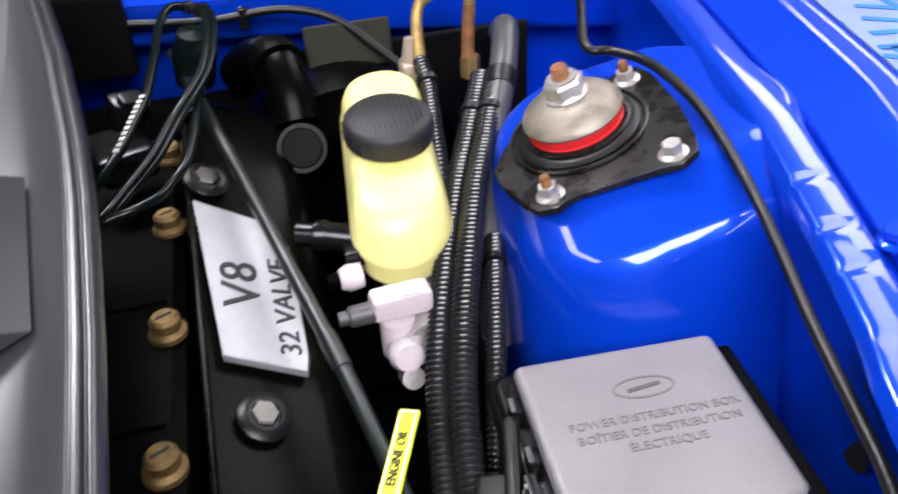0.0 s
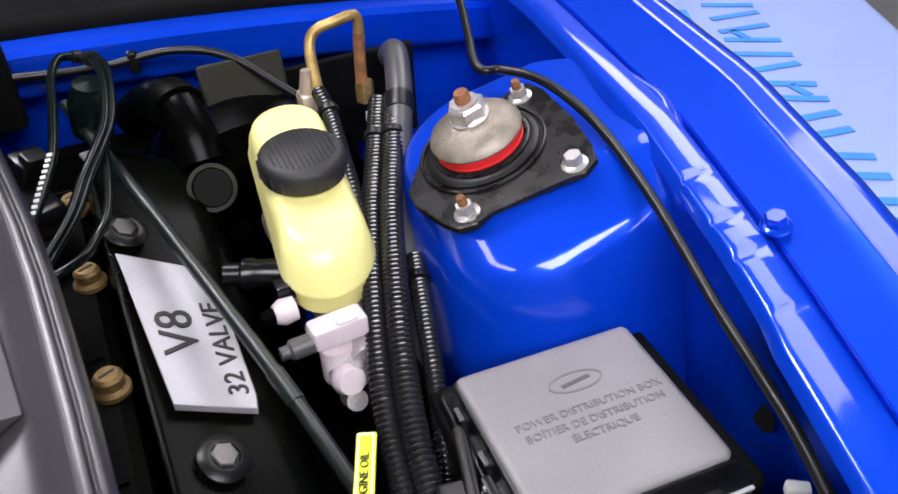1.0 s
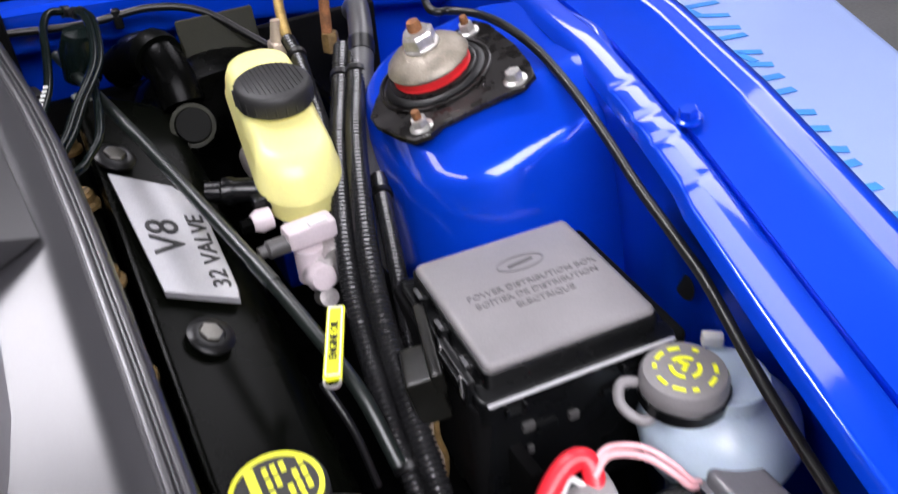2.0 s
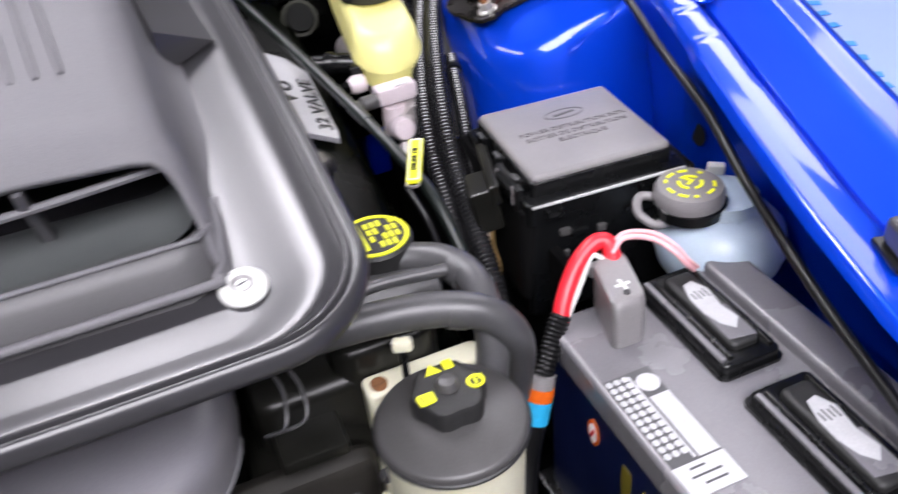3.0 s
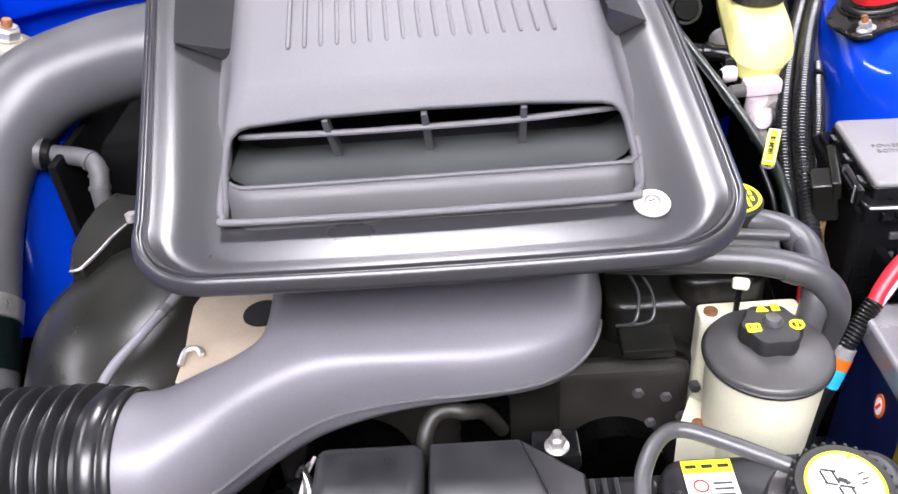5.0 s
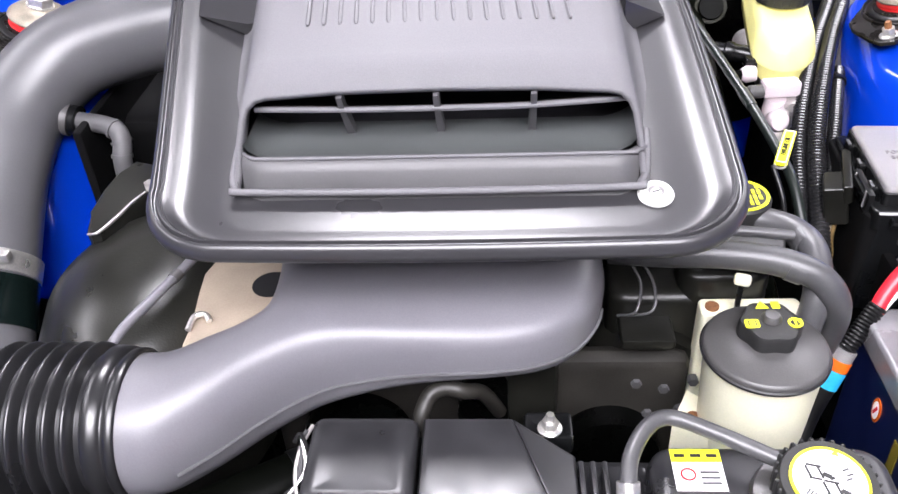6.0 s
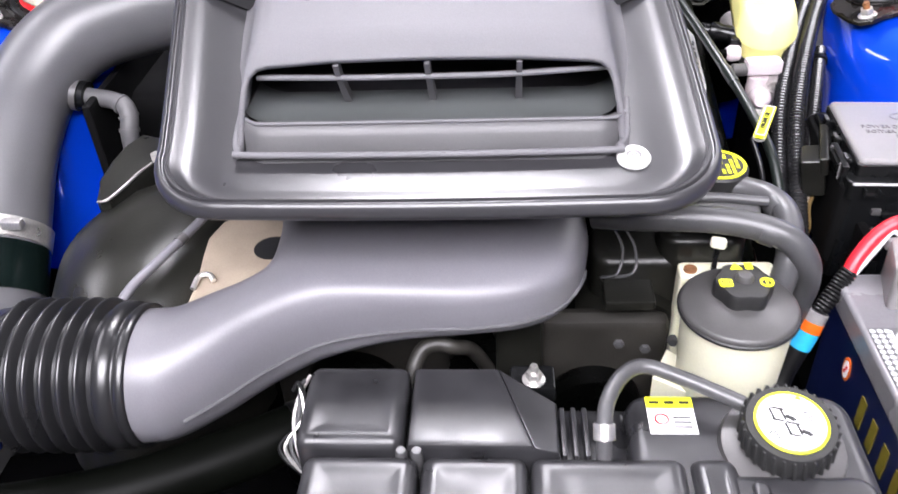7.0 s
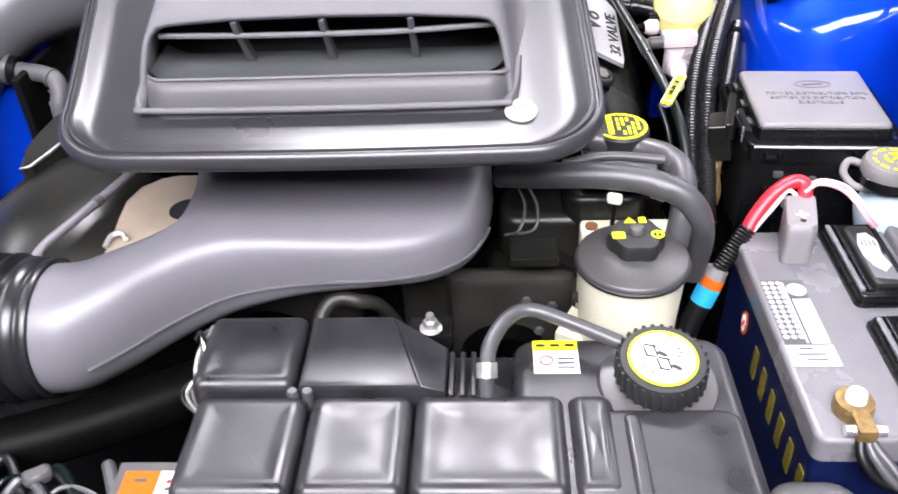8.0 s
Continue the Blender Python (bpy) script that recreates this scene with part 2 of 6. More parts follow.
def prism(outline, z0, z1, edge=0.0, lift=None):
    """A flat piece from a plan outline."""
    lift = lift or (lambda x, y: 0)
    bm = bmesh.new()
    low = [bm.verts.new((x, y, z0 + lift(x, y))) for x, y in outline]
    high = [bm.verts.new((x, y, z1 + lift(x, y))) for x, y in outline]
    n = len(low)
    bm.faces.new(low[::-1])
    top = bm.faces.new(high)
    for i in range(n):
        bm.faces.new((low[i], low[(i + 1) % n], high[(i + 1) % n], high[i]))
    if edge:
        bmesh.ops.bevel(bm, geom=list(top.edges), offset=edge, segments=2, profile=0.5, affect="EDGES")
    return bm


def lettering(text, size, m, depth=0.0006):
    """A mesh of letters in the built-in font, laid by m."""
    cu = bpy.data.curves.new("letters", "FONT")
    cu.body, cu.size, cu.extrude, cu.align_x, cu.align_y = text, size, depth, "CENTER", "CENTER"
    cu.resolution_u = 3
    ob = bpy.data.objects.new("letters", cu)
    scene.collection.objects.link(ob)
    bpy.context.view_layer.update()
    me = bpy.data.meshes.new_from_object(ob.evaluated_get(bpy.context.evaluated_depsgraph_get()))
    bpy.data.objects.remove(ob)
    bm = bmesh.new()
    bm.from_mesh(me)
    bmesh.ops.transform(bm, matrix=m, verts=bm.verts)
    return bm


def merge(*bms):
    out = bmesh.new()
    for b in bms:
        me = bpy.data.meshes.new("tmp")
        b.to_mesh(me)
        b.free()
        out.from_mesh(me)
        bpy.data.meshes.remove(me)
    return out


def settle(th, move=(0, 0, 0), turn=0.0, size=1.0, about=None):
    """Shifts a thing, turns it about the vertical through a point and sizes it."""
    pivot = Vector(about) if about else th.location.copy()
    m = Matrix.Translation(pivot + Vector(move)) @ Matrix.Rotation(radians(turn), 4, "Z") @ Matrix.Scale(size, 4) @ Matrix.Translation(th.location - pivot)
    th.location, th.rotation_euler, th.scale = m.translation, (0, 0, radians(turn)), (size, size, size)


def hexnut(c, r, h, turn=(0, 0, 0)):
    return lathe([(0, 0), (r, 0), (r, h * 0.85), (r * 0.88, h), (0, h)], c, turn, 6)


def flange_bolt(parent, c, r, turn=(0, 0, 0), mat_head=None, stud=None, name="nut"):
    """A flanged hexagon head, with a stud end where one stands out."""
    mm = pose(*c, *turn)
    head = merge(lathe([(0, 0), (r * 1.35, 0), (r * 1.35, r * 0.18), (r * 1.0, r * 0.42), (0, r * 0.42)], c, turn, 20), hexnut(mm @ Vector((0, 0, r * 0.35)), r * 0.95, r * 0.95, turn))
    ob = part(name, head, mat_head or M_STEEL, parent)
    if stud:
        part("stud", lathe([(0, 0), (r * 0.5, 0), (r * 0.5, r * 2.1), (r * 0.4, r * 2.3), (0, r * 2.3)], c, turn, 12), stud, ob)
    return ob


# ---- the room ----
def plain(name, c, s, material, label, category):
    ob = part(name, box(c, s, 0), material, None, label)
    return tagged(ob, "", category, "", "structure")


plain("floor", (0, 0, -0.05), (9, 9, 0.1), M_FLOOR, "plain grey concrete workshop floor", "floor")
plain("wall_north", (0, 4.55, 1.6), (9.2, 0.1, 3.4), M_WALL, "plain grey painted workshop wall", "wall")
plain("wall_south", (0, -4.55, 1.6), (9.2, 0.1, 3.4), M_WALL, "plain grey painted workshop wall", "wall")
plain("wall_east", (4.55, 0, 1.6), (0.1, 9.0, 3.4), M_WALL, "plain grey painted workshop wall", "wall")
plain("wall_west", (-4.55, 0, 1.6), (0.1, 9.0, 3.4), M_WALL, "plain grey painted workshop wall", "wall")
plain("ceiling", (0, 0, 3.35), (9.2, 9.2, 0.1), M_WALL, "plain grey painted workshop ceiling", "ceiling")


def ceiling_lamp(x, y, w, d, glow):
    lamp = thing("ceiling_lamp", (x, y, 3.3), "white ceiling lamp panel, unseen, set for fill and reflections", "lamp", "ceiling lamps")
    part("housing", box((x, y, 3.27), (w + 0.06, d + 0.06, 0.06), 0.01), M_WPLA, lamp)
    part("diffuser", box((x, y, 3.225), (w, d, 0.03), 0.008), glow, lamp, "glowing white diffuser")


for (lx, ly, lw, ld, _), glow in zip(LAMPS, M_LAMPS):
    ceiling_lamp(lx, ly, lw, ld, glow)

# ---- the car's body round the engine bay ----
car = thing("car", (0, 0, 0), "bright blue car body with open engine bay", "car")
RAIL_Y = (-0.75, -0.45, -0.25, -0.15, -0.06, 0.04, 0.14, 0.24, 0.40, 0.65, 0.90)
RAIL_X = (0.50, 0.525, 0.545, 0.555, 0.572, 0.597, 0.624, 0.650, 0.688, 0.727, 0.745)
RAIL_Z = (0.80, 0.85, 0.885, 0.898, 0.910, 0.922, 0.935, 0.948, 0.962, 0.968, 0.970)


def rail(y):
    return float(np.interp(y, RAIL_Y, RAIL_X)), float(np.interp(y, RAIL_Y, RAIL_Z))


def body_side(sign, profile, y0, y1, step=0.03):
    rings, y = [], y0
    while y <= y1 + 1e-6:
        x, z = rail(y)
        rings.append([Vector((sign * (x + dx), y, z + dz)) for dx, dz in profile])
        y += step
    return loft(rings, caps=False, closed=False)


FENDER = [(0.028, -0.012), (0.0300, -0.007), (0.034, -0.006), (0.060, 0.002), (0.073, 0.0072), (0.0765, 0.0102), (0.0795, 0.0108), (0.083, 0.0106), (0.094, 0.0138), (0.101, 0.0145), (0.108, 0.012), (0.116, 0.003), (0.126, -0.012), (0.134, -0.05), (0.140, -0.16), (0.143, -0.45)]


def ease(y, a, b):
    s = min(1.0, max(0.0, (y - a) / (b - a)))
    return s * s * (3 - 2 * s)


def apron_profile(y):
    """The rail widens towards the front, and is pressed with shallow steps."""
    wide = 1 - ease(y, 0.150, 0.185)
    out = 1 - ease(y, 0.085, 0.110)
    dip = sum(ease(y, c - 0.007, c) * (1 - ease(y, c, c + 0.009)) * d for c, d in ((0.312, 0.0012), (0.262, 0.0015), (0.228, 0.0012), (0.176, 0.0009)))
    wave = 0.0009 * math.sin(y * 46) * (1 - ease(y, 0.22, 0.40))
    i, o = -0.004 * wide, 0.004 * out + wave
    rec = 0.060 * (1 - ease(y, 0.10, 0.20))
    return [(0.030 + rec, -0.55), (0.006 + rec, -0.30), (-0.005 + rec, -0.12), (-0.010 + 0.85 * rec, -0.055), (-0.013 + 0.25 * rec, -0.030), (-0.019 + i, -0.010), (-0.015 + i, -0.0025), (-0.011 + i, 0.0 - dip), (0.0, 0.0006 - dip), (0.013 + 0.5 * o, 0.001 - dip * 0.5), (0.017 + 0.6 * o, -0.001), (0.0195 + 0.5 * o, -0.007), (0.022 + 0.3 * o, -0.012), (0.029, -0.012)]


def body_apron(sign):
    rings, y = [], -0.75
    while y <= 0.88:
        x, z = rail(y)
        rings.append([Vector((sign * (x + dx), y, z + dz)) for dx, dz in apron_profile(y)])
        y += 0.004 if 0.05 < y < 0.36 else 0.03
    return loft(rings, caps=False, closed=False)


for sign in (1, -1):
    ap = part("apron", body_apron(sign), M_PAINT, car, "glossy blue inner wing with a pressed top rail")
    fe = part("fender", body_side(sign, FENDER, -0.75, 0.88), M_PAINT, car, "glossy blue outer wing")
    for o in (ap, fe):
        sol = o.modifiers.new("thickness", "SOLIDIFY")
        sol.thickness, sol.offset = 0.002, -1


def tower_top(x, y):
    return min(0.921 + 0.33 * (x - 0.511), 0.958)


def strut_tower(sign):
    rings = []
    for x0, x1, y0, y1, r, f in ((0.468, 0.76, 0.262, 0.64, 0.08, -0.30), (0.482, 0.75, 0.290, 0.60, 0.085, -0.13), (0.486, 0.745, 0.309, 0.575, 0.085, -0.062), (0.488, 0.74, 0.317, 0.565, 0.085, -0.041), (0.490, 0.735, 0.323, 0.560, 0.085, -0.031), (0.492, 0.735, 0.330, 0.556, 0.085, -0.0255), (0.497, 0.73, 0.366, 0.550, 0.075, -0.005), (0.501, 0.725, 0.376, 0.545, 0.07, -0.001), (0.507, 0.72, 0.384, 0.540, 0.065, 0.0)):
        rings.append([Vector((sign * x, y, tower_top(x, y) + f)) for x, y in rrect(x0, x1, y0, y1, r, 8)])
    return part("strut_tower", loft(rings), M_PAINT, car, "glossy blue strut tower")


for sign in (1, -1):
    strut_tower(sign)
# bolts and holes along the rail
for y in (0.242,):
    x, z = rail(y)
    flange_bolt(car, (x + 0.030, y, z - 0.0015), 0.0085, (0, -12, 0), M_PAINT, None, "fender_bolt")
for y, dz in ((0.176, -0.100), (0.02, -0.095)):
    x, z = rail(y)
    part("drain_hole", lathe([(0, 0), (0.011, 0), (0.012, 0.0015), (0.0, 0.0018)], (x - 0.007 + 0.060 * (1 - ease(y, 0.10, 0.20)), y, z + dz), (0, -90, 0), 20), M_INK, car)
# cowl, firewall and front panel
cow = []
for k in range(25):
    x = -0.76 + 1.52 * k / 24
    z = 0.998 - 0.13 * x * x
    y = 0.742 + 0.05 * x * x
    cow.append([Vector((x, y + dy, z + dz)) for dy, dz in ((0.05, -0.62), (0.045, -0.10), (0.03, -0.062), (0.018, -0.05), (0.006, -0.048), (0.0, -0.04), (0.0, -0.006), (0.006, 0.0), (0.03, 0.002), (0.036, -0.008), (0.10, -0.012), (0.14, 0.02))])
cowl = part("cowl", loft(cow, caps=False, closed=False), M_PAINT, car, "blue cowl panel across the bulkhead")
cowl.modifiers.new("thickness", "SOLIDIFY").thickness = 0.002
seal = []
for k in range(25):
    x = -0.76 + 1.52 * k / 24
    seal.append(Vector((x, 0.785 + 0.05 * x * x, 1.004 - 0.13 * x * x)))
part("cowl_seal", sweep(seal, 0.013, 10), M_MATTE, car, "black rubber cowl seal")
gr = []
for k in range(25):
    x = -0.80 + 1.60 * k / 24
    gr.append([Vector((x, 0.80 + 0.05 * x * x + dy, 1.0 - 0.13 * x * x + dz)) for dy, dz in ((0, -0.005), (0.02, 0.012), (0.25, 0.06), (0.40, 0.10), (0.42, 0.06))])
part("cowl_grille", loft(gr, caps=False, closed=False), M_MATTE, car, "black plastic cowl grille")
part("front_panel", box((0, -0.50, 0.62), (1.10, 0.05, 0.30), 0.01), M_MATTE, car, "black radiator support panel")
for sign in (1, -1):
    wheel = part("wheel", lathe([(0.20, -0.10), (0.30, -0.11), (0.322, -0.09), (0.328, 0.0), (0.322, 0.09), (0.30, 0.11), (0.20, 0.10)], (sign * 0.725, 0.47, 0.326), (0, 90, 0), 48), M_RUBBER, car, "black tyre on a steel rim")
    part("rim", lathe([(0, -0.05), (0.06, -0.05), (0.19, -0.03), (0.205, -0.08), (0.205, 0.09), (0.0, 0.09)], (sign * 0.725, 0.47, 0.326), (0, 90, 0), 40), M_STEEL, wheel)
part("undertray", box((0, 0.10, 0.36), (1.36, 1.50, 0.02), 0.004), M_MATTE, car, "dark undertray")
# Black panels added to put shade over the towers' lower inner faces.
part("splash_shield", box((0.455, 0.37, 0.65), (0.012, 0.52, 0.28), 0.004), M_MATTE, car, "black panel added for the shade beside the tower")
part("splash_shield", box((-0.464, 0.465, 0.685), (0.012, 0.35, 0.376), 0.004), M_MATTE, car, "black panel added for the shade beside the tower")
# Added black panels: shaded recess below the cowl, then the bulkhead.
part("bulkhead_mat", box((0.475, 0.738, 0.865), (0.27, 0.012, 0.11), 0.004), M_MATTE, car, "black panel added for the shaded recess below the cowl")
part("bulkhead_mat", box((0.0, 0.735, 0.66), (1.00, 0.02, 0.46), 0.006), M_MATTE, car, "added black panel on the bulkhead")
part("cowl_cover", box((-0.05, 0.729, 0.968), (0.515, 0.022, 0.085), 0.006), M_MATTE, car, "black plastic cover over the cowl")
part("chassis_leg", box((0.436, 0.690, 0.645), (0.034, 0.07, 0.09), 0.006), M_PAINT, car, "blue chassis leg")
# Plain black box added to fill the dark gap on this side.
part("air_box", box((-0.405, 0.52, 0.70), (0.20, 0.24, 0.26), 0.02), M_MATTE, car, "black box added in the dark gap beside the engine")

# ---- covered bench beside the car ----
bench = thing("covered_bench", (1.41, 0.865, 0.0), "low bench draped with a pale blue cover with blue print", "bench")
BENCH = Matrix.Translation((1.41, 0.865, 0)) @ Matrix.Rotation(math.atan2(0.73, 0.33), 4, "Z")


def on_bench(bm):
    bmesh.ops.transform(bm, matrix=BENCH, verts=bm.verts)
    return bm


drape = []
for inset, z in ((-0.02, 0.22), (-0.008, 0.36), (0.0, 0.50), (0.004, 0.535), (0.014, 0.547), (0.030, 0.550), (0.06, 0.5505)):
    drape.append([Vector((x, y, z + 0.0015 * math.sin(9 * x) * (z > 0.54))) for x, y in rrect(-1.0 + inset, 1.1 - inset, -0.33 + inset, 0.30 - inset, 0.05)])
part("cover", on_bench(loft(drape)), M_MAT, bench, "pale blue plastic cover sheet")
for x in (-0.9, 1.0):
    for y in (-0.27, 0.24):
        part("leg", on_bench(box((x, y, 0.13), (0.05, 0.05, 0.26), 0.004)), M_HOSE, bench)


def print_bar(x, y, w, d, turn):
    """A plain printed bar on the cover; x runs along the bench, y across it."""
    part("print_bar", on_bench(box((x, y, 0.5525), (w, d, 0.001), 0, 1, (0, 0, turn))), M_MATINK, bench)


# The maker's name stands as plain bars of its size and colour.
for k in range(9):
    x = -0.44 + 0.135 * k
    print_bar(x - 0.032, 0.0, 0.020, 0.115, 14 if k % 2 else -8)
    print_bar(x + 0.030, 0.0, 0.020, 0.115, -8 if k % 3 else 14)
    if k % 2 == 0:
        print_bar(x, 0.018 if k % 4 else -0.018, 0.050, 0.018, 24)
print_bar(0.44, 0.135, 0.16, 0.075, 0)
print_bar(0.20, 0.108, 0.035, 0.035, 20)

# ---- strut mounts ----
def strut_mount(name="strut_mount"):
    """Built about its own middle; the top plane leans inwards."""
    th = thing(name, (0, 0, 0), "dark steel strut mount with red bushing and rusty stud", "strut mount", "strut mounts")
    bm = prism([(-0.082, -0.020), (-0.074, -0.060), (-0.066, -0.078), (-0.050, -0.085), (-0.034, -0.080), (0.030, -0.095), (0.048, -0.101), (0.064, -0.094), (0.071, -0.075), (0.080, -0.030), (0.085, 0.030), (0.080, 0.052), (0.064, 0.058), (0.050, 0.050), (0.030, 0.056), (0.0, 0.060), (-0.035, 0.048), (-0.062, 0.022), (-0.080, 0.0)], 0.0005, 0.006, 0.002)
    part("base_plate", bm, M_EDGE, th, "worn glossy black base plate")
    part("plate_rim", lathe([(0.0600, 0.004), (0.0605, 0.0085), (0.0590, 0.0095), (0.0570, 0.0090), (0.0565, 0.004)], seg=44), M_EDGE, th)
    part("outer_ring", lathe([(0.053, 0.004), (0.054, 0.009), (0.050, 0.012), (0.046, 0.012), (0.044, 0.006)], seg=44), M_RUBBER, th, "black rubber ring")
    part("lower_ring", lathe([(0.0465, 0.005), (0.0465, 0.0135), (0.044, 0.015), (0.040, 0.015), (0.038, 0.005)], seg=44), M_EDGE, th)
    part("bushing", lathe([(0.0, 0.004), (0.0395, 0.004), (0.0415, 0.011), (0.0412, 0.0165), (0.0395, 0.0175), (0.0412, 0.0185), (0.041, 0.024), (0.039, 0.026), (0.0, 0.026)], seg=44), M_RED, th, "red polyurethane bushing")
    part("cup_washer", lathe([(0, 0.020), (0.042, 0.020), (0.0432, 0.0222), (0.0415, 0.026), (0.034, 0.032), (0.024, 0.0365), (0.019, 0.038), (0, 0.038)], (0, 0, 0.005), seg=44), M_CUP, th, "worn steel cup washer")
    part("washer", lathe([(0, 0.038), (0.0185, 0.038), (0.0185, 0.040), (0, 0.040)], (0, 0, 0.005), seg=28), M_STEEL, th)
    nut = part("big_nut", merge(hexnut((0, 0, 0.045), 0.0175, 0.014), lathe([(0.0, 0.052), (0.0135, 0.052), (0.0125, 0.056), (0, 0.056)], (0, 0, 0.005), seg=24)), M_STEEL, th, "bright zinc lock nut")
    part("stud", lathe([(0, 0.054), (0.0075, 0.054)] + [(0.0075 - 0.0006 * (i % 2), 0.055 + 0.0012 * i) for i in range(8)] + [(0.006, 0.066), (0, 0.0665)], (0, 0, 0.005), seg=18), M_RUST, nut, "rusty threaded stud")
    for x, y, s in ((-0.051, -0.066, 1), (0.047, -0.085, 0), (0.063, 0.038, 1)):
        flange_bolt(th, (x, y, 0.0055), 0.0088, (0, 0, 15), M_STEEL, M_RUST if s else None)
    return th


TZ = math.degrees(math.atan(0.33))
mount = strut_mount()
MX, MY = 0.556, 0.449
mount.matrix_world = pose(MX, MY, tower_top(MX, 0) + 0.0005, 0, -TZ, 0) @ Matrix.Scale(0.92, 4)
copy_thing(mount, pose(-MX, MY, tower_top(MX, 0) + 0.0005, 0, TZ, 0))

# black cable along the inner wing
cable = thing("bonnet_cable", (0.65, 0.2, 0.9), "thin black bonnet release cable along the inner wing", "cable")
part("sheath", tube([(0.655, 0.720, 0.985), (0.634, 0.654, 0.985), (0.609, 0.584, 0.978), (0.597, 0.548, 0.970), (0.600, 0.533, 0.967), (0.614, 0.530, 0.966), (0.631, 0.502, 0.967), (0.637, 0.458, 0.967), (0.637, 0.40, 0.962), (0.631, 0.33, 0.948), (0.623, 0.27, 0.932), (0.612, 0.215, 0.920), (0.601, 0.150, 0.908), (0.592, 0.110, 0.902), (0.573, 0.038, 0.885), (0.563, -0.03, 0.862), (0.545, -0.12, 0.845), (0.52, -0.30, 0.81)], 0.0044, 10), M_RUBBER, cable)
bump = thing("rubber_bumper", (0.575, -0.115, 0.91), "grey rubber bonnet bumper block on the blue rail", "bumper")
part("block", box((0.578, -0.118, 0.920), (0.024, 0.030, 0.022), 0.005, 3, (0, 0, -20)), M_HOSE, bump)
part("foot", box((0.578, -0.118, 0.908), (0.032, 0.038, 0.005), 0.002, 2, (0, 0, -20)), M_RUBBER, bump)

# ---- scoop tray of the air cleaner ----
tray = thing("shaker_scoop", (0, 0.2, 0.97), "grey plastic air scoop with raised rim and wide front mouth", "air scoop")


def deck(y):
    return 0.978 + 0.20 * (y + 0.10)


def along(pts):
    """The outline with eleven more points on each of its four straight sides."""
    out = []
    for i, (x, y) in enumerate(pts):
        u, v = pts[(i + 1) % len(pts)]
        more = 12 if math.hypot(u - x, v - y) > 0.05 else 1
        out += [(x + (u - x) * k / more, y + (v - y) * k / more) for k in range(more)]
    return out


def tray_ring(inset, dz, r):
    front = min(inset, 0.0080) + 0.32 * max(0.0, inset - 0.0080)
    pts = rrect(-0.237 + inset, 0.242 - inset, -0.090 + front, 0.56 - inset, r, 10)
    out = []
    for x, y in along(pts):
        bow = -0.006 * (1 - (x / 0.24) ** 2) if y < 0 else 0.0
        skew = -0.20 * max(0.0, y + 0.02) if x < 0 else float(np.interp(y, (0.0, 0.10, 0.20, 0.30, 0.40, 0.50, 0.56), (0.0, -0.002, -0.005, -0.011, -0.026, -0.048, -0.062)))
        out.append(Vector((x + skew, y + bow, deck(y) + dz)))
    return out


RIM = ((0.022, -0.020), (0.0045, -0.0185), (0.0012, -0.0150), (0.0, -0.0105), (0.0004, -0.0070), (0.0016, -0.0040), (0.0034, -0.0022), (0.0050, -0.0018), (0.0060, -0.0023), (0.0067, -0.0048), (0.0076, -0.0050), (0.0084, -0.0024), (0.0098, -0.0016), (0.0118, -0.0018), (0.0126, -0.0034), (0.0135, -0.0034), (0.0145, -0.0024), (0.0165, -0.0032), (0.0200, -0.0048), (0.0240, -0.0068), (0.0280, -0.0082), (0.0330, -0.0089), (0.040, -0.0091), (0.050, -0.0089), (0.062, -0.0086), (0.068, -0.0085))
rim = [tray_ring(i, dz, max(0.065 - 0.60 * i, 0.027)) for i, dz in RIM]
part("tray", loft(rim), M_TRAY, tray, "satin grey tray with rolled rim", 50)

SX, SLOPE = 0.160, 0.20


def scoop_top(y):
    return 1.056 + SLOPE * y


def scoop_section(y, grow=0.0, front=False):
    top, low = scoop_top(y) - grow, deck(y) - 0.016
    w = SX - grow + 0.05 * y
    f = 0.006 + 0.030 * min(1.0, max(0.0, (y - 0.01) / 0.10))
    prof = [(-w - f, low), (-w - 0.55 * f, low + 0.008), (-w - 0.30 * f, low + 0.020), (-w - 0.08 * f, (low + top) / 2), (-w + 0.004, top - 0.016), (-w + 0.008, top - 0.008), (-w + 0.016, top - 0.002), (-w + 0.026, top)]
    prof += [(-0.08, top + 0.003), (0, top + 0.004), (0.08, top + 0.003)]
    prof += [(-x, z) for x, z in prof[7::-1]]
    return [Vector((x - 0.06 * y, y - (0.45 * (top - z) if front else 0), z)) for x, z in prof]


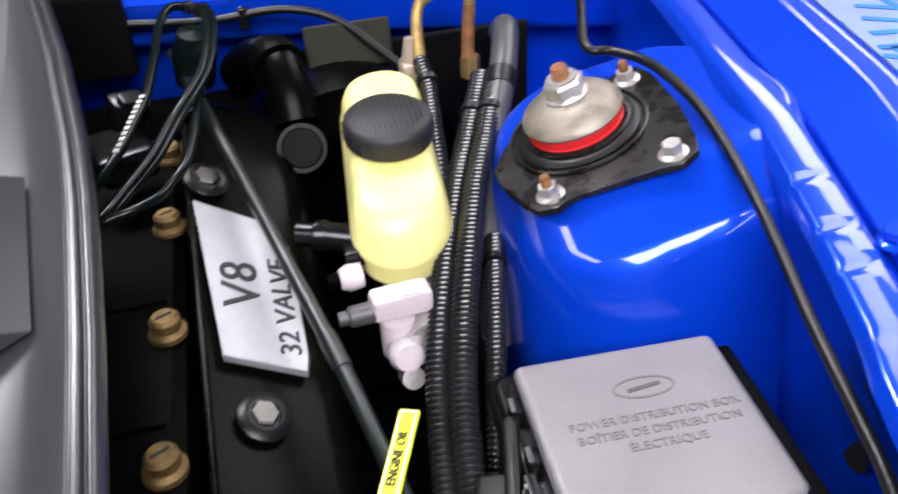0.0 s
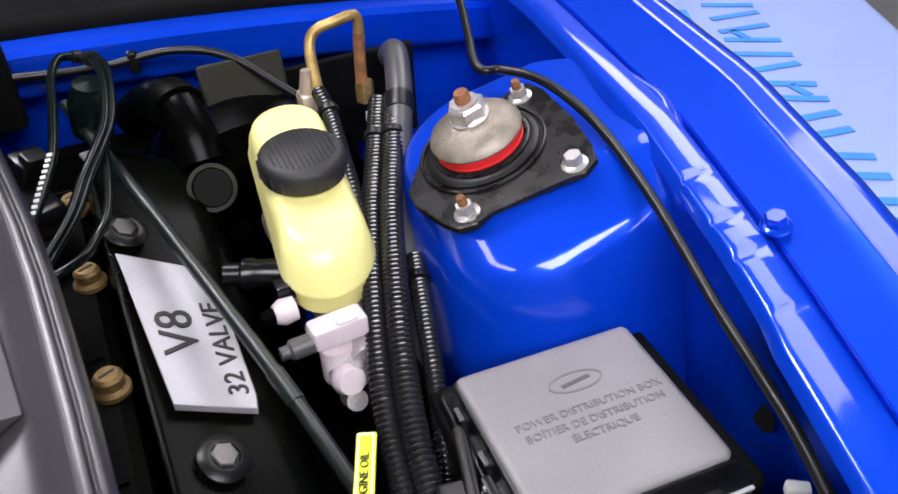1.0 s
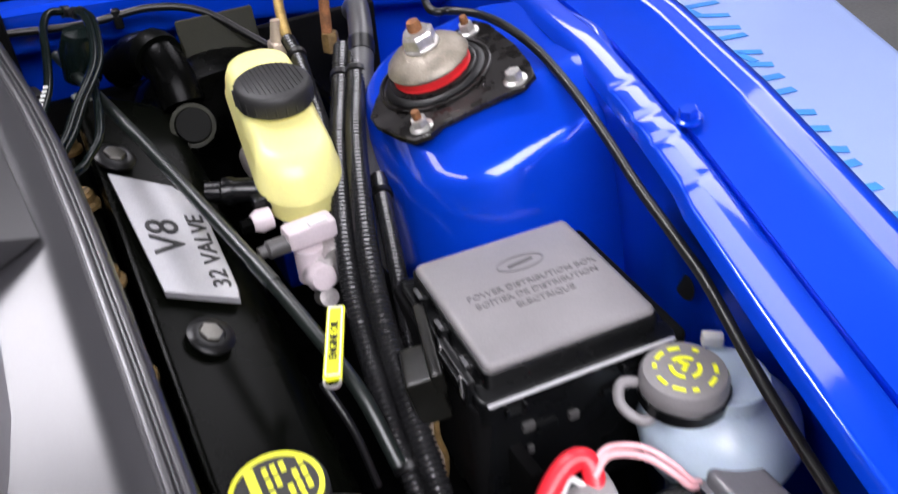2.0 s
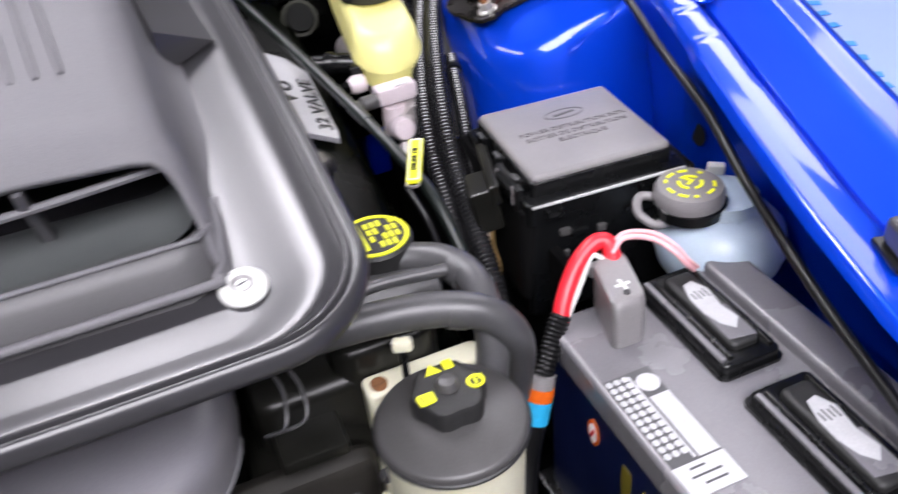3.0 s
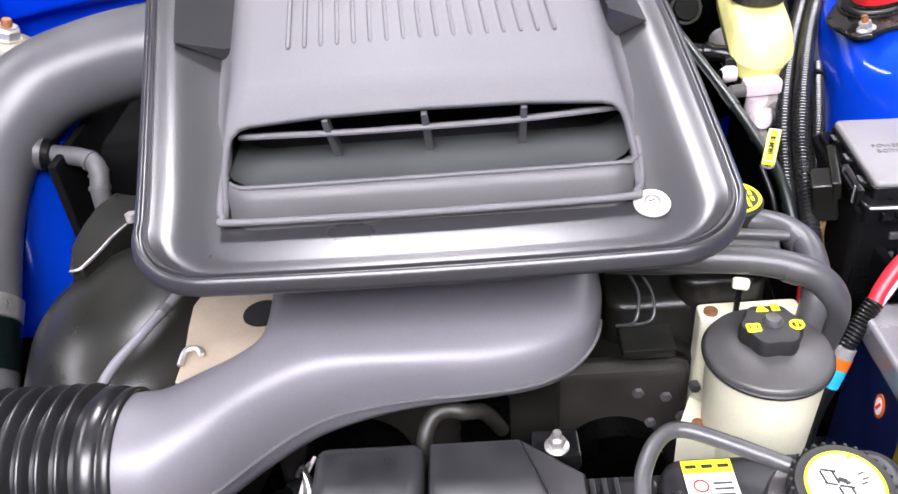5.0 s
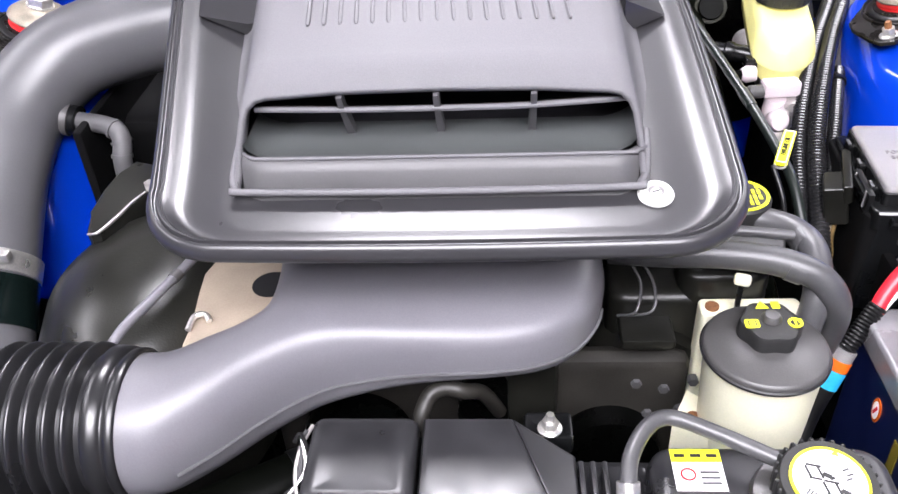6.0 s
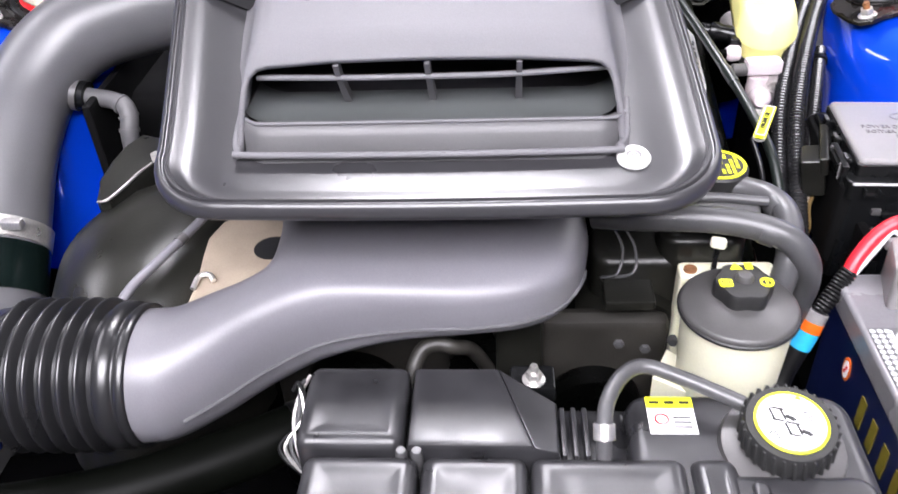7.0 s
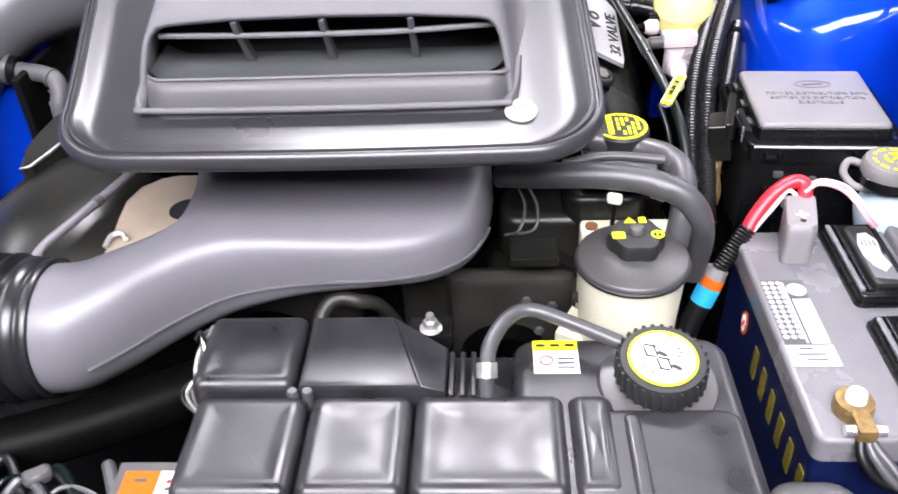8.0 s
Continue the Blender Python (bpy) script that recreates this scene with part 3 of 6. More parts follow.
outer = [scoop_section(0.002, 0, True)] + [scoop_section(y) for y in (0.05, 0.07, 0.10, 0.15, 0.22, 0.30, 0.40, 0.50, 0.56)]
shell = part("scoop_shell", loft(outer, caps=False, closed=False), M_SCOOP, tray, "grained grey scoop shell")
sol = shell.modifiers.new("thickness", "SOLIDIFY")
sol.thickness, sol.offset = 0.005, -1
riser, floor_rows = [], []
for k in range(41):
    x = -0.157 + 0.314 * k / 40
    back = 0.010 * max(0.0, (abs(x) - 0.140) / 0.017) ** 2
    up = 0.010 * max(0.0, (abs(x) - 0.132) / 0.025) ** 2
    riser.append([Vector((x, y + back, z)) for y, z in ((-0.036, 0.975), (-0.034, 0.992), (-0.030, 1.005), (-0.026, 1.0115), (-0.021, 1.0135), (-0.017, 1.012))])
    floor_rows.append([Vector((x * 1.012, y + back * (i < 2), z + up)) for i, (y, z) in enumerate(((-0.018, 1.0125), (-0.012, 1.0085), (0.0, 1.0050), (0.015, 1.0035), (0.03, 1.0032), (0.045, 1.004), (0.055, 1.0045), (0.058, 1.003), (0.062, 0.990), (0.064, 0.965)))])
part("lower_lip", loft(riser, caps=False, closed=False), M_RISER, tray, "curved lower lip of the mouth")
part("lip_edge", tube([(-0.156, -0.012, 1.0135), (-0.148, -0.0195, 1.0138), (-0.13, -0.0225, 1.0140), (0, -0.0228, 1.0140), (0.138, -0.0225, 1.0140), (0.155, -0.0195, 1.0138), (0.162, -0.012, 1.0135)], 0.0017, 8), M_SCOOP, tray)
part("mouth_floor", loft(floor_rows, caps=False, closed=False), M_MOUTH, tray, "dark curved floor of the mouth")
part("lip_bead", tube([(-0.170, 0.030, 1.004), (-0.168, 0.0, 0.999), (-0.166, -0.020, 0.995), (-0.161, -0.032, 0.993), (-0.150, -0.0365, 0.992), (0, -0.0390, 0.992), (0.146, -0.0365, 0.992), (0.157, -0.032, 0.993), (0.163, -0.020, 0.995), (0.166, 0.0, 0.999), (0.169, 0.030, 1.004)], 0.0030, 10), M_SCOOP, tray)
# Added matte black box gives the shade deep in the mouth.
part("mouth_back", box((0, 0.13, 1.03), (0.30, 0.01, 0.085), 0), M_MATTE, tray, "added black box for the shade deep in the mouth")
for x in (-0.076, 0.0, 0.076):
    bm = loft([[Vector((x + d * w, y, z)) for d in (-1, 1)] + [Vector((x + d * w, y + 0.011, z)) for d in (1, -1)] for y, z, w in ((0.0, scoop_top(0) - 0.002, 0.0022), (0.008, 1.040, 0.0024), (0.022, 1.022, 0.0028), (0.037, 1.002, 0.0034))])
    part("mouth_rib", bm, M_SCOOP, tray)
part("mouth_bar", tube([(-0.147, 0.012, 1.040), (-0.07, 0.009, 1.0395), (0, 0.009, 1.0393), (0.07, 0.009, 1.040), (0.148, 0.012, 1.043)], 0.0026, 8), M_SCOOP, tray)
for k in range(17):
    x = -0.114 + 0.0139 * k
    bm = sweep([Vector((x - 0.08 * (y - 0.1), y, scoop_top(y) + 0.0032 - 0.00008 * abs(k - 8))) for y in (0.092, 0.096, 0.2, 0.3, 0.4, 0.5)], lambda s: 0.0012 if s == 0 else 0.0022, 6)
    part("ridge", bm, M_SCOOP, tray)
for inner, outer in ((-0.192, -0.254), (0.166, 0.208)):
    shift = -0.055 if inner < 0 else -0.030
    rings = []
    for y, k in ((0.0, 0.0), (0.10, 0.33) if inner > 0 else (0.30, 1.0)):
        rings.append([Vector((inner + 0.018 * (inner < 0) + shift * k, 0.176 + y, deck(0.176 + y) - 0.006)), Vector((inner + 0.018 * (inner < 0) + shift * k, 0.176 + y, deck(0.176 + y) + (0.016 if inner < 0 else 0.028))), Vector((inner + shift * k, 0.178 + y, deck(0.178 + y) + (0.013 if inner < 0 else 0.025))), Vector((outer + shift * k, (0.222 if inner < 0 else 0.202) + y, deck(0.238 + y) - (0.006 if inner < 0 else 0.012)))])
    part("channel_step", loft(rings), M_TRAY, tray)
pin = thing("push_pin", (0.169, -0.036, 0.98), "white plastic push pin in the scoop tray", "clip")
part("head", lathe([(0, 0), (0.0135, 0), (0.0142, 0.0025), (0.0125, 0.005), (0.0065, 0.0058), (0.005, 0.0045), (0, 0.0045)], (0.169, -0.036, deck(-0.036) - 0.0085), (11.3, 0, 0), 32), M_WPLA, pin)
part("recess", lathe([(0.0042, 0.0046), (0.0062, 0.0060), (0.0066, 0.0056), (0.005, 0.0040)], (0.169, -0.036, deck(-0.036) - 0.0085), (11.3, 0, 0), 24), M_LID, pin, "grey recess ring")
part("slot", box((0.169, -0.036, deck(-0.036) - 0.0038), (0.0065, 0.0012, 0.0008), 0, 1, (11.3, 0, 20)), M_INKG, pin)

# ---- intake duct and bellows ----
duct = thing("intake_duct", (0, 0, 0.82), "smooth grey moulded plastic intake duct under the scoop", "air duct")
# sections run from the round end at the bellows to the flat end under the tray: front x, y, back x, y, middle height, half height, squareness
DS = [(-0.262, -0.182, -0.262, -0.064, 0.820, 0.059, 2.0), (-0.248, -0.182, -0.250, -0.064, 0.820, 0.059, 2.0), (-0.222, -0.176, -0.228, -0.063, 0.821, 0.058, 2.05), (-0.185, -0.150, -0.203, -0.055, 0.826, 0.056, 2.2), (-0.148, -0.118, -0.178, -0.048, 0.832, 0.053, 2.4), (-0.108, -0.0935, -0.160, -0.030, 0.838, 0.0495, 2.8), (-0.065, -0.0845, -0.158, 0.020, 0.843, 0.0455, 3.4), (-0.015, -0.081, -0.166, 0.130, 0.846, 0.042, 3.8), (0.040, -0.079, -0.100, 0.240, 0.847, 0.0415, 3.8), (0.083, -0.070, 0.040, 0.260, 0.847, 0.041, 4.0), (0.114, -0.050, 0.090, 0.260, 0.847, 0.0395, 4.0), (0.133, -0.021, 0.118, 0.260, 0.847, 0.035, 3.6), (0.142, 0.013, 0.131, 0.260, 0.847, 0.025, 3.0), (0.1445, 0.035, 0.137, 0.260, 0.847, 0.010, 2.4)]


def duct_ring(fx, fy, bx, by, z, half, p, n=56):
    front, back = Vector((fx, fy, z)), Vector((bx, by, z))
    out = []
    for k in range(n):
        t = 2 * math.pi * k / n
        u = math.copysign(abs(math.cos(t)) ** (2 / p), math.cos(t))
        v = half * math.copysign(abs(math.sin(t)) ** (2 / p), math.sin(t))
        out.append(front.lerp(back, 0.5 + 0.5 * u) + Vector((0, 0, v)))
    return out


def smooth_rows(rows, n=5):
    a = [np.array(r, float) for r in rows]
    a = [2 * a[0] - a[1]] + a + [2 * a[-1] - a[-2]]
    out = []
    for i in range(1, len(a) - 2):
        for k in range(n):
            t = k / n
            out.append(0.5 * (2 * a[i] + (a[i + 1] - a[i - 1]) * t + (2 * a[i - 1] - 5 * a[i] + 4 * a[i + 1] - a[i + 2]) * t * t + (3 * a[i] - a[i - 1] - 3 * a[i + 1] + a[i + 2]) * t ** 3))
    return out + [a[-2]]


rows = smooth_rows(DS, 6)
part("duct_body", loft([duct_ring(*r) for r in rows]), M_DUCT, duct, "", 180)
seam = []
for r in rows[14:-8:2]:
    fx, fy, bx, by, z, half, p = r
    out = (Vector((fx, fy, 0)) - Vector((bx, by, 0))).normalized() * 0.0005
    seam.append(Vector((fx, fy, z - 0.012)) + out)
part("seam_flange", sweep(seam, 0.0017, 8), M_PIPE, duct)

bellows = thing("intake_bellows", (-0.31, -0.123, 0.82), "black ribbed rubber intake bellows", "bellows")
prof = [(0.060, 0.0), (0.0635, 0.001), (0.0635, 0.007), (0.0605, 0.009), (0.0605, 0.012), (0.065, 0.014), (0.066, 0.024), (0.060, 0.028)]
z = 0.030
for k in range(6):
    for j in range(10):
        s = 0.5 - 0.5 * math.cos(2 * math.pi * j / 10)
        prof.append((0.0565 + 0.0125 * s ** 0.7, z + 0.0148 * j / 10))
    z += 0.0148
prof += [(0.057, z + 0.002), (0.060, z + 0.004), (0.060, z + 0.008), (0.0575, z + 0.010), (0.0575, z + 0.013), (0.0595, z + 0.016)]
part("ribbed_sleeve", lathe([(r, -h) for r, h in prof], (-0.250, -0.123, 0.820), (0, 90, 0), 56), M_BELLOWS, bellows, "", 80)
part("end_pipe", tube([(-0.345, -0.123, 0.82), (-0.40, -0.124, 0.818), (-0.48, -0.13, 0.80), (-0.53, -0.15, 0.77)], 0.056, 32), M_DUCT, bellows, "grey plastic pipe end")

# big air pipe on the other side of the bay
pipe = thing("air_pipe", (-0.5, 0.3, 0.85), "wide curved grey plastic air pipe with a clamp", "pipe")
PP = [(-0.26, 0.435, 0.955), (-0.34, 0.428, 0.955), (-0.425, 0.416, 0.945), (-0.500, 0.390, 0.925), (-0.546, 0.336, 0.885), (-0.560, 0.264, 0.835), (-0.558, 0.19, 0.775), (-0.548, 0.10, 0.71), (-0.535, 0.0, 0.66)]
part("pipe_body", tube(PP, 0.056, 32, 6), M_PIPE, pipe)
part("white_band", tube([(-0.288, 0.438, 0.956), (-0.30, 0.4375, 0.956), (-0.312, 0.4365, 0.956)], 0.059, 32), M_WPLA, pipe, "white band round the pipe")
cl = part("clamp", tube([(-0.5565, 0.178, 0.766), (-0.556, 0.168, 0.759), (-0.5555, 0.158, 0.752)], 0.0595, 32), M_STEEL, pipe, "bright steel hose clamp")
part("clamp_screw", box((-0.512, 0.138, 0.802), (0.026, 0.012, 0.012), 0.003), M_STEEL, cl)
part("sleeve", tube([(-0.555, 0.154, 0.749), (-0.5525, 0.13, 0.732), (-0.549, 0.105, 0.714)], 0.0585, 32), M_GREEN, pipe, "dark rubber sleeve")
part("port", tube([(-0.530, 0.333, 0.8775), (-0.494, 0.334, 0.870)], 0.0175, 20), M_PIPE, pipe)
vh = thing("vent_hose", (-0.43, 0.30, 0.88), "grey plastic elbow hose on the air pipe", "hose")
part("collar_ring", tube([(-0.510, 0.3335, 0.8735), (-0.502, 0.334, 0.8718)], 0.0245, 24), M_BLACK, vh, "black collar")
part("collar_ring", tube([(-0.496, 0.334, 0.8705), (-0.488, 0.334, 0.8685)], 0.0215, 24), M_CAPGREY, vh)
part("collar", tube([(-0.488, 0.334, 0.8685), (-0.478, 0.333, 0.867)], 0.0185, 24), M_BLACK, vh, "black collar")
part("elbow", tube([(-0.482, 0.333, 0.8675), (-0.466, 0.330, 0.8660), (-0.442, 0.323, 0.8652), (-0.424, 0.314, 0.862), (-0.417, 0.304, 0.850), (-0.4185, 0.295, 0.832), (-0.419, 0.290, 0.80)], 0.0115, 20), M_RISER, vh)
for k, (x, y, z) in enumerate(((-0.430, 0.317, 0.8635), (-0.4185, 0.306, 0.8535), (-0.4183, 0.2975, 0.838))):
    nxt = ((-0.426, 0.315, 0.8625), (-0.4175, 0.3045, 0.850), (-0.4184, 0.296, 0.834))[k]
    part("rib", tube([(x, y, z), nxt], 0.0132, 20), M_RISER, vh)

# ---- coolant tank ----
tank = thing("coolant_tank", (0.1, -0.25, 0.75), "black ribbed plastic coolant tank with a capped filler", "coolant tank")


def cell(x0, x1, y0, y1, z1, name="cell", edge=0.0095):
    """One blow-moulded cell: rounded shoulders and a softly sunken, uneven top."""
    rings = [[Vector((x, y, 0.62)) for x, y in rrect(x0, x1, y0, y1, 0.009, 5)]]
    for a in (0, 22, 45, 68, 90):
        i = edge * (1 - math.cos(radians(a)))
        rings.append([Vector((x, y, z1 - edge + edge * math.sin(radians(a)))) for x, y in rrect(x0 + i, x1 - i, y0 + i, y1 - i, max(0.009 - 0.7 * i, 0.003), 5)])
    mid = Vector(((x0 + x1) / 2, (y0 + y1) / 2, z1))
    for share, dip in ((0.90, -0.0003), (0.80, -0.0008), (0.60, -0.0011), (0.35, -0.0009), (0.12, -0.0008)):
        rings.append([mid + (v - mid) * share + Vector((0, 0, dip + 0.0005 * math.sin(70 * v.x * share + 2) * math.sin(85 * v.y * share))) for v in rings[5]])
    part(name, loft(rings), M_TANK, tank)


G = 0.0014
for x0, x1 in ((-0.095, -0.003), (-0.003, 0.080), (0.080, 0.198), (0.198, 0.236)):
    cell(x0 + G, x1 - G, -0.318, -0.2215, 0.836)
cell(-0.104 + G, -0.016 - G, -0.2175, -0.132, 0.842)
part("cell", prism([(-0.016 + G, -0.2175), (0.0855, -0.2175), (0.0575, -0.132), (-0.016 + G, -0.132)], 0.62, 0.840, 0.007), M_TANK, tank)
part("cell_facet", prism([(0.0840, -0.2175), (0.1040, -0.2175), (0.1045, -0.160), (0.0560, -0.1325)], 0.60, 0.8385, 0.003, lambda x, y: -0.32 * max(0.0, x - 0.084 + (y + 0.2175) * 0.328)), M_TANK, tank)
part("core", box((0.07, -0.30, 0.70), (0.33, 0.32, 0.20), 0.01), M_TANK, tank)
for y0, y1 in ((-0.405, -0.322),):
    for x0, x1 in ((-0.088, -0.004), (-0.004, 0.083), (0.083, 0.160)):
        cell(x0 + G, x1 - G, y0, y1, 0.822)
part("filler_chamber", slab(0.158, 0.336, -0.415, -0.150, 0.60, 0.829, 0.022, 0.010, 0.004, 7, lambda x, y: 0.0), M_TANK, tank)
part("chamber_step", slab(0.200, 0.330, -0.41, -0.236, 0.80, 0.834, 0.016, 0.006, 0.0, 6), M_TANK, tank)
for x in (0.240,):
    part("moulded_rib", slab(x, x + 0.012, -0.405, -0.245, 0.82, 0.8385, 0.005, 0.003), M_TANK, tank)
part("recess_floor", box((0.13, -0.19, 0.80), (0.06, 0.07, 0.02), 0.004), M_TANK, tank)
for k in range(3):
    part("grille_bar", box((0.108 + 0.009 * k, -0.19, 0.815), (0.004, 0.05, 0.022), 0.001), M_TANK, tank)
part("centre_stud", merge(*(lathe([(0, 0.8), (0.0050, 0.8), (0.0050, 0.834), (0.0036, 0.837), (0, 0.837)], (x, -0.2195, 0), seg=18) for x in (-0.018, -0.006))), M_HOSE, tank)
CT = (8, 0, 0)
part("filler_neck", lathe([(0.047, -0.03), (0.0475, -0.006), (0.0455, 0.0), (0.036, 0.003), (0, 0.003)], (0.272, -0.210, 0.834), CT, 40), M_CAPGREY, tank)
cap = part("filler_cap", lathe([(0, 0), (0.0335, 0.0), (0.0345, 0.004), (0.0340, 0.018), (0.0325, 0.022), (0, 0.0225)], (0.273, -0.207, 0.838), CT, 48), M_CAP, tank, "black ribbed filler cap")
mm = pose(0.273, -0.207, 0.838, *CT)
for k in range(30):
    a = 2 * math.pi * k / 30
    p = mm @ Vector((0.0342 * math.cos(a), 0.0342 * math.sin(a), 0.011))
    part("grip", box(p, (0.0035, 0.0032, 0.019), 0.001, 1, (CT[0], 0, math.degrees(a))), M_CAP, cap)
part("cap_label", lathe([(0, 0.0222), (0.0245, 0.0222), (0.0245, 0.0236), (0, 0.0238)], (0.273, -0.207, 0.838), CT, 40), M_WHITE, cap, "white round label with plain marks")
part("cap_ring", lathe([(0.0248, 0.022), (0.0268, 0.0218), (0.0268, 0.0234), (0.0249, 0.0242)], (0.273, -0.207, 0.838), CT, 40), M_NEON, cap, "yellow label ring")
for px0, py0 in ((-0.0085, 0.0065), (0.0005, -0.0065)):
    for x, y, w, d, a in ((-0.0045, 0.0, 0.0016, 0.0105, 12), (0.0, 0.0050, 0.0100, 0.0016, -14), (0.0035, -0.0005, 0.0016, 0.0100, 12), (-0.001, -0.0052, 0.0085, 0.0014, -14), (0.0075, -0.0030, 0.0062, 0.0034, -32), (0.0105, -0.0052, 0.0034, 0.0022, 20)):
        part("cap_mark", box(mm @ Vector((px0 + x, py0 + y, 0.0240)), (w, d, 0.0006), 0, 1, (CT[0], 0, a)), M_INK, cap)
for k in range(5):
    part("cap_mark", box(mm @ Vector((-0.0165 + 0.0016 * k, -0.0085 - 0.0016 * k, 0.0240)), (0.0012, 0.0050, 0.0005), 0, 1, (CT[0], 0, -40)), M_INKG, cap)
for x, y in ((0.0125, 0.008), (0.0145, 0.004), (0.013, 0.0005)):
    part("cap_mark", box(mm @ Vector((x, y, 0.0240)), (0.0052, 0.0014, 0.0005), 0, 1, (CT[0], 0, 20)), M_INKG, cap)
part("cap_mark", prism([(p.x, p.y) for p in (mm @ Vector(q) for q in ((0.006, 0.017, 0), (0.011, 0.015, 0), (0.010, 0.021, 0)))], 0, 0.0007, 0, lambda x, y: (mm @ Vector((0.009, 0.018, 0.0239))).z), M_NEON, cap)
st = thing("warning_sticker", (0.194, -0.176, 0.83), "white warning sticker with a yellow header on the tank", "sticker")
part("paper", box((0.194, -0.1765, 0.8297), (0.037, 0.038, 0.0006), 0), M_WHITE, st)
part("header", box((0.194, -0.1635, 0.8301), (0.037, 0.012, 0.0006), 0), M_NEON, st, "yellow header")
part("mark", lathe([(0.0045, 0), (0.0058, 0), (0.0058, 0.0006), (0.0045, 0.0006)], (0.186, -0.181, 0.8301), seg=20), M_RED, st, "red ring mark")
for k in range(3):
    part("print_line", box((0.202, -0.179 - 0.005 * k, 0.8302), (0.014, 0.0018, 0.0006), 0), M_INKG, st)
for k in range(3):
    part("print_line", box((0.182 + 0.012 * k, -0.1635, 0.8306), (0.008, 0.003, 0.0004), 0), M_INK, st)
ov = thing("overflow_hose", (0.17, -0.17, 0.84), "thin grey rubber overflow hose to the filler neck", "hose")
part("hose", tube([(0.137, -0.222, 0.830), (0.137, -0.210, 0.850), (0.141, -0.188, 0.858), (0.155, -0.164, 0.862), (0.174, -0.154, 0.862), (0.205, -0.165, 0.858), (0.245, -0.184, 0.852)], 0.0062, 14), M_HOSE, ov)
part("clip", tube([(0.137, -0.214, 0.844), (0.137, -0.206, 0.853)], 0.0085, 16), M_STEEL, ov, "steel spring clip")
sb = thing("tank_bolt", (0.086, -0.125, 0.82), "zinc washer nut and stud behind the tank", "bolt")
flange_bolt(sb, (0.0868, -0.1225, 0.814), 0.0075, (0, 0, 0), M_STEEL, M_STEEL)
part("bracket", box((0.086, -0.118, 0.804), (0.04, 0.03, 0.02), 0.004), M_BLACK, sb)

# ---- power steering reservoir ----
ps = thing("steering_fluid_reservoir", (0.275, -0.045, 0.70), "cream plastic power steering reservoir with black lid", "fluid reservoir")
part("body", lathe([(0, 0.60), (0.038, 0.60), (0.041, 0.62), (0.0465, 0.74), (0.0505, 0.822), (0.052, 0.830), (0, 0.830)], (0.275, -0.046, 0), seg=48), M_CREAM, ps)
part("lid", lathe([(0, 0.828), (0.0525, 0.828), (0.0535, 0.8305), (0.0525, 0.834), (0.050, 0.836), (0.0, 0.842)], (0.275, -0.046, 0), seg=56), M_CAPGREY, ps, "dark grey domed lid")
part("lid_edge", lathe([(0.0530, 0.8268), (0.0545, 0.8272), (0.0548, 0.8295), (0.0535, 0.8305)], (0.275, -0.046, 0), seg=56), M_INK, ps, "black lid edge")
knob = []
for z, r in ((0.839, 0.0265), (0.842, 0.0272), (0.8515, 0.0272), (0.8550, 0.0255), (0.8565, 0.020)):
    knob.append([Vector((0.278 + r * (1 - 0.055 * (1 - math.cos(6 * a))) * math.cos(a), -0.038 + r * (1 - 0.055 * (1 - math.cos(6 * a))) * math.sin(a), z)) for a in (2 * math.pi * k / 72 for k in range(72))])
kn = part("cap", loft(knob), M_CAP, ps, "black lobed screw cap with yellow symbols")
part("cap_centre", lathe([(0, 0.8565), (0.0085, 0.8565), (0.0085, 0.8585), (0.006, 0.8620), (0, 0.8630)], (0.278, -0.038, 0), seg=24), M_CAPGREY, kn)
part("symbol", prism([(0.268, -0.024), (0.279, -0.024), (0.2735, -0.0145)], 0.8563, 0.8573), M_NEON, kn)
part("symbol", box((0.2855, -0.0195, 0.8568), (0.007, 0.009, 0.0010), 0.0003, 1), M_NEON, kn)
part("symbol", slab(0.2545, 0.2665, -0.0485, -0.0385, 0.8560, 0.8573, 0.002, 0.0004), M_NEON, kn)
for x in (0.2575, 0.2635):
    part("symbol_gap", box((x, -0.0435, 0.8574), (0.0012, 0.006, 0.0004), 0), M_CAP, kn)
part("symbol", lathe([(0.0042, 0.8563), (0.0062, 0.8563), (0.0062, 0.8573), (0.0042, 0.8573)], (0.2965, -0.043, 0), seg=24), M_NEON, kn)
part("symbol", box((0.2965, -0.0425, 0.8569), (0.0015, 0.0065, 0.0008), 0), M_NEON, kn)
part("symbol", box((0.301, -0.040, 0.8565), (0.003, 0.004, 0.0008), 0), M_NEON, kn)
part("back_bracket", slab(0.232, 0.325, 0.006, 0.030, 0.70, 0.824, 0.006, 0.003), M_CREAM, ps)
part("bracket_tab", lathe([(0, 0), (0.0065, 0), (0.0065, 0.003), (0, 0.003)], (0.243, 0.016, 0.8235), seg=20), M_RUST, ps, "brown bush in the bracket")
part("foot_bracket", loft([[Vector((x, y, z)) for x, y in ((0.205, -0.05), (0.245, -0.075), (0.262, -0.045), (0.225, -0.010))] for z in (0.690, 0.742)]), M_CREAM, ps)
part("foot_bolt", lathe([(0, 0), (0.006, 0), (0.006, 0.002), (0, 0.002)], (0.2245, -0.045, 0.7425), seg=16), M_RUST, ps)
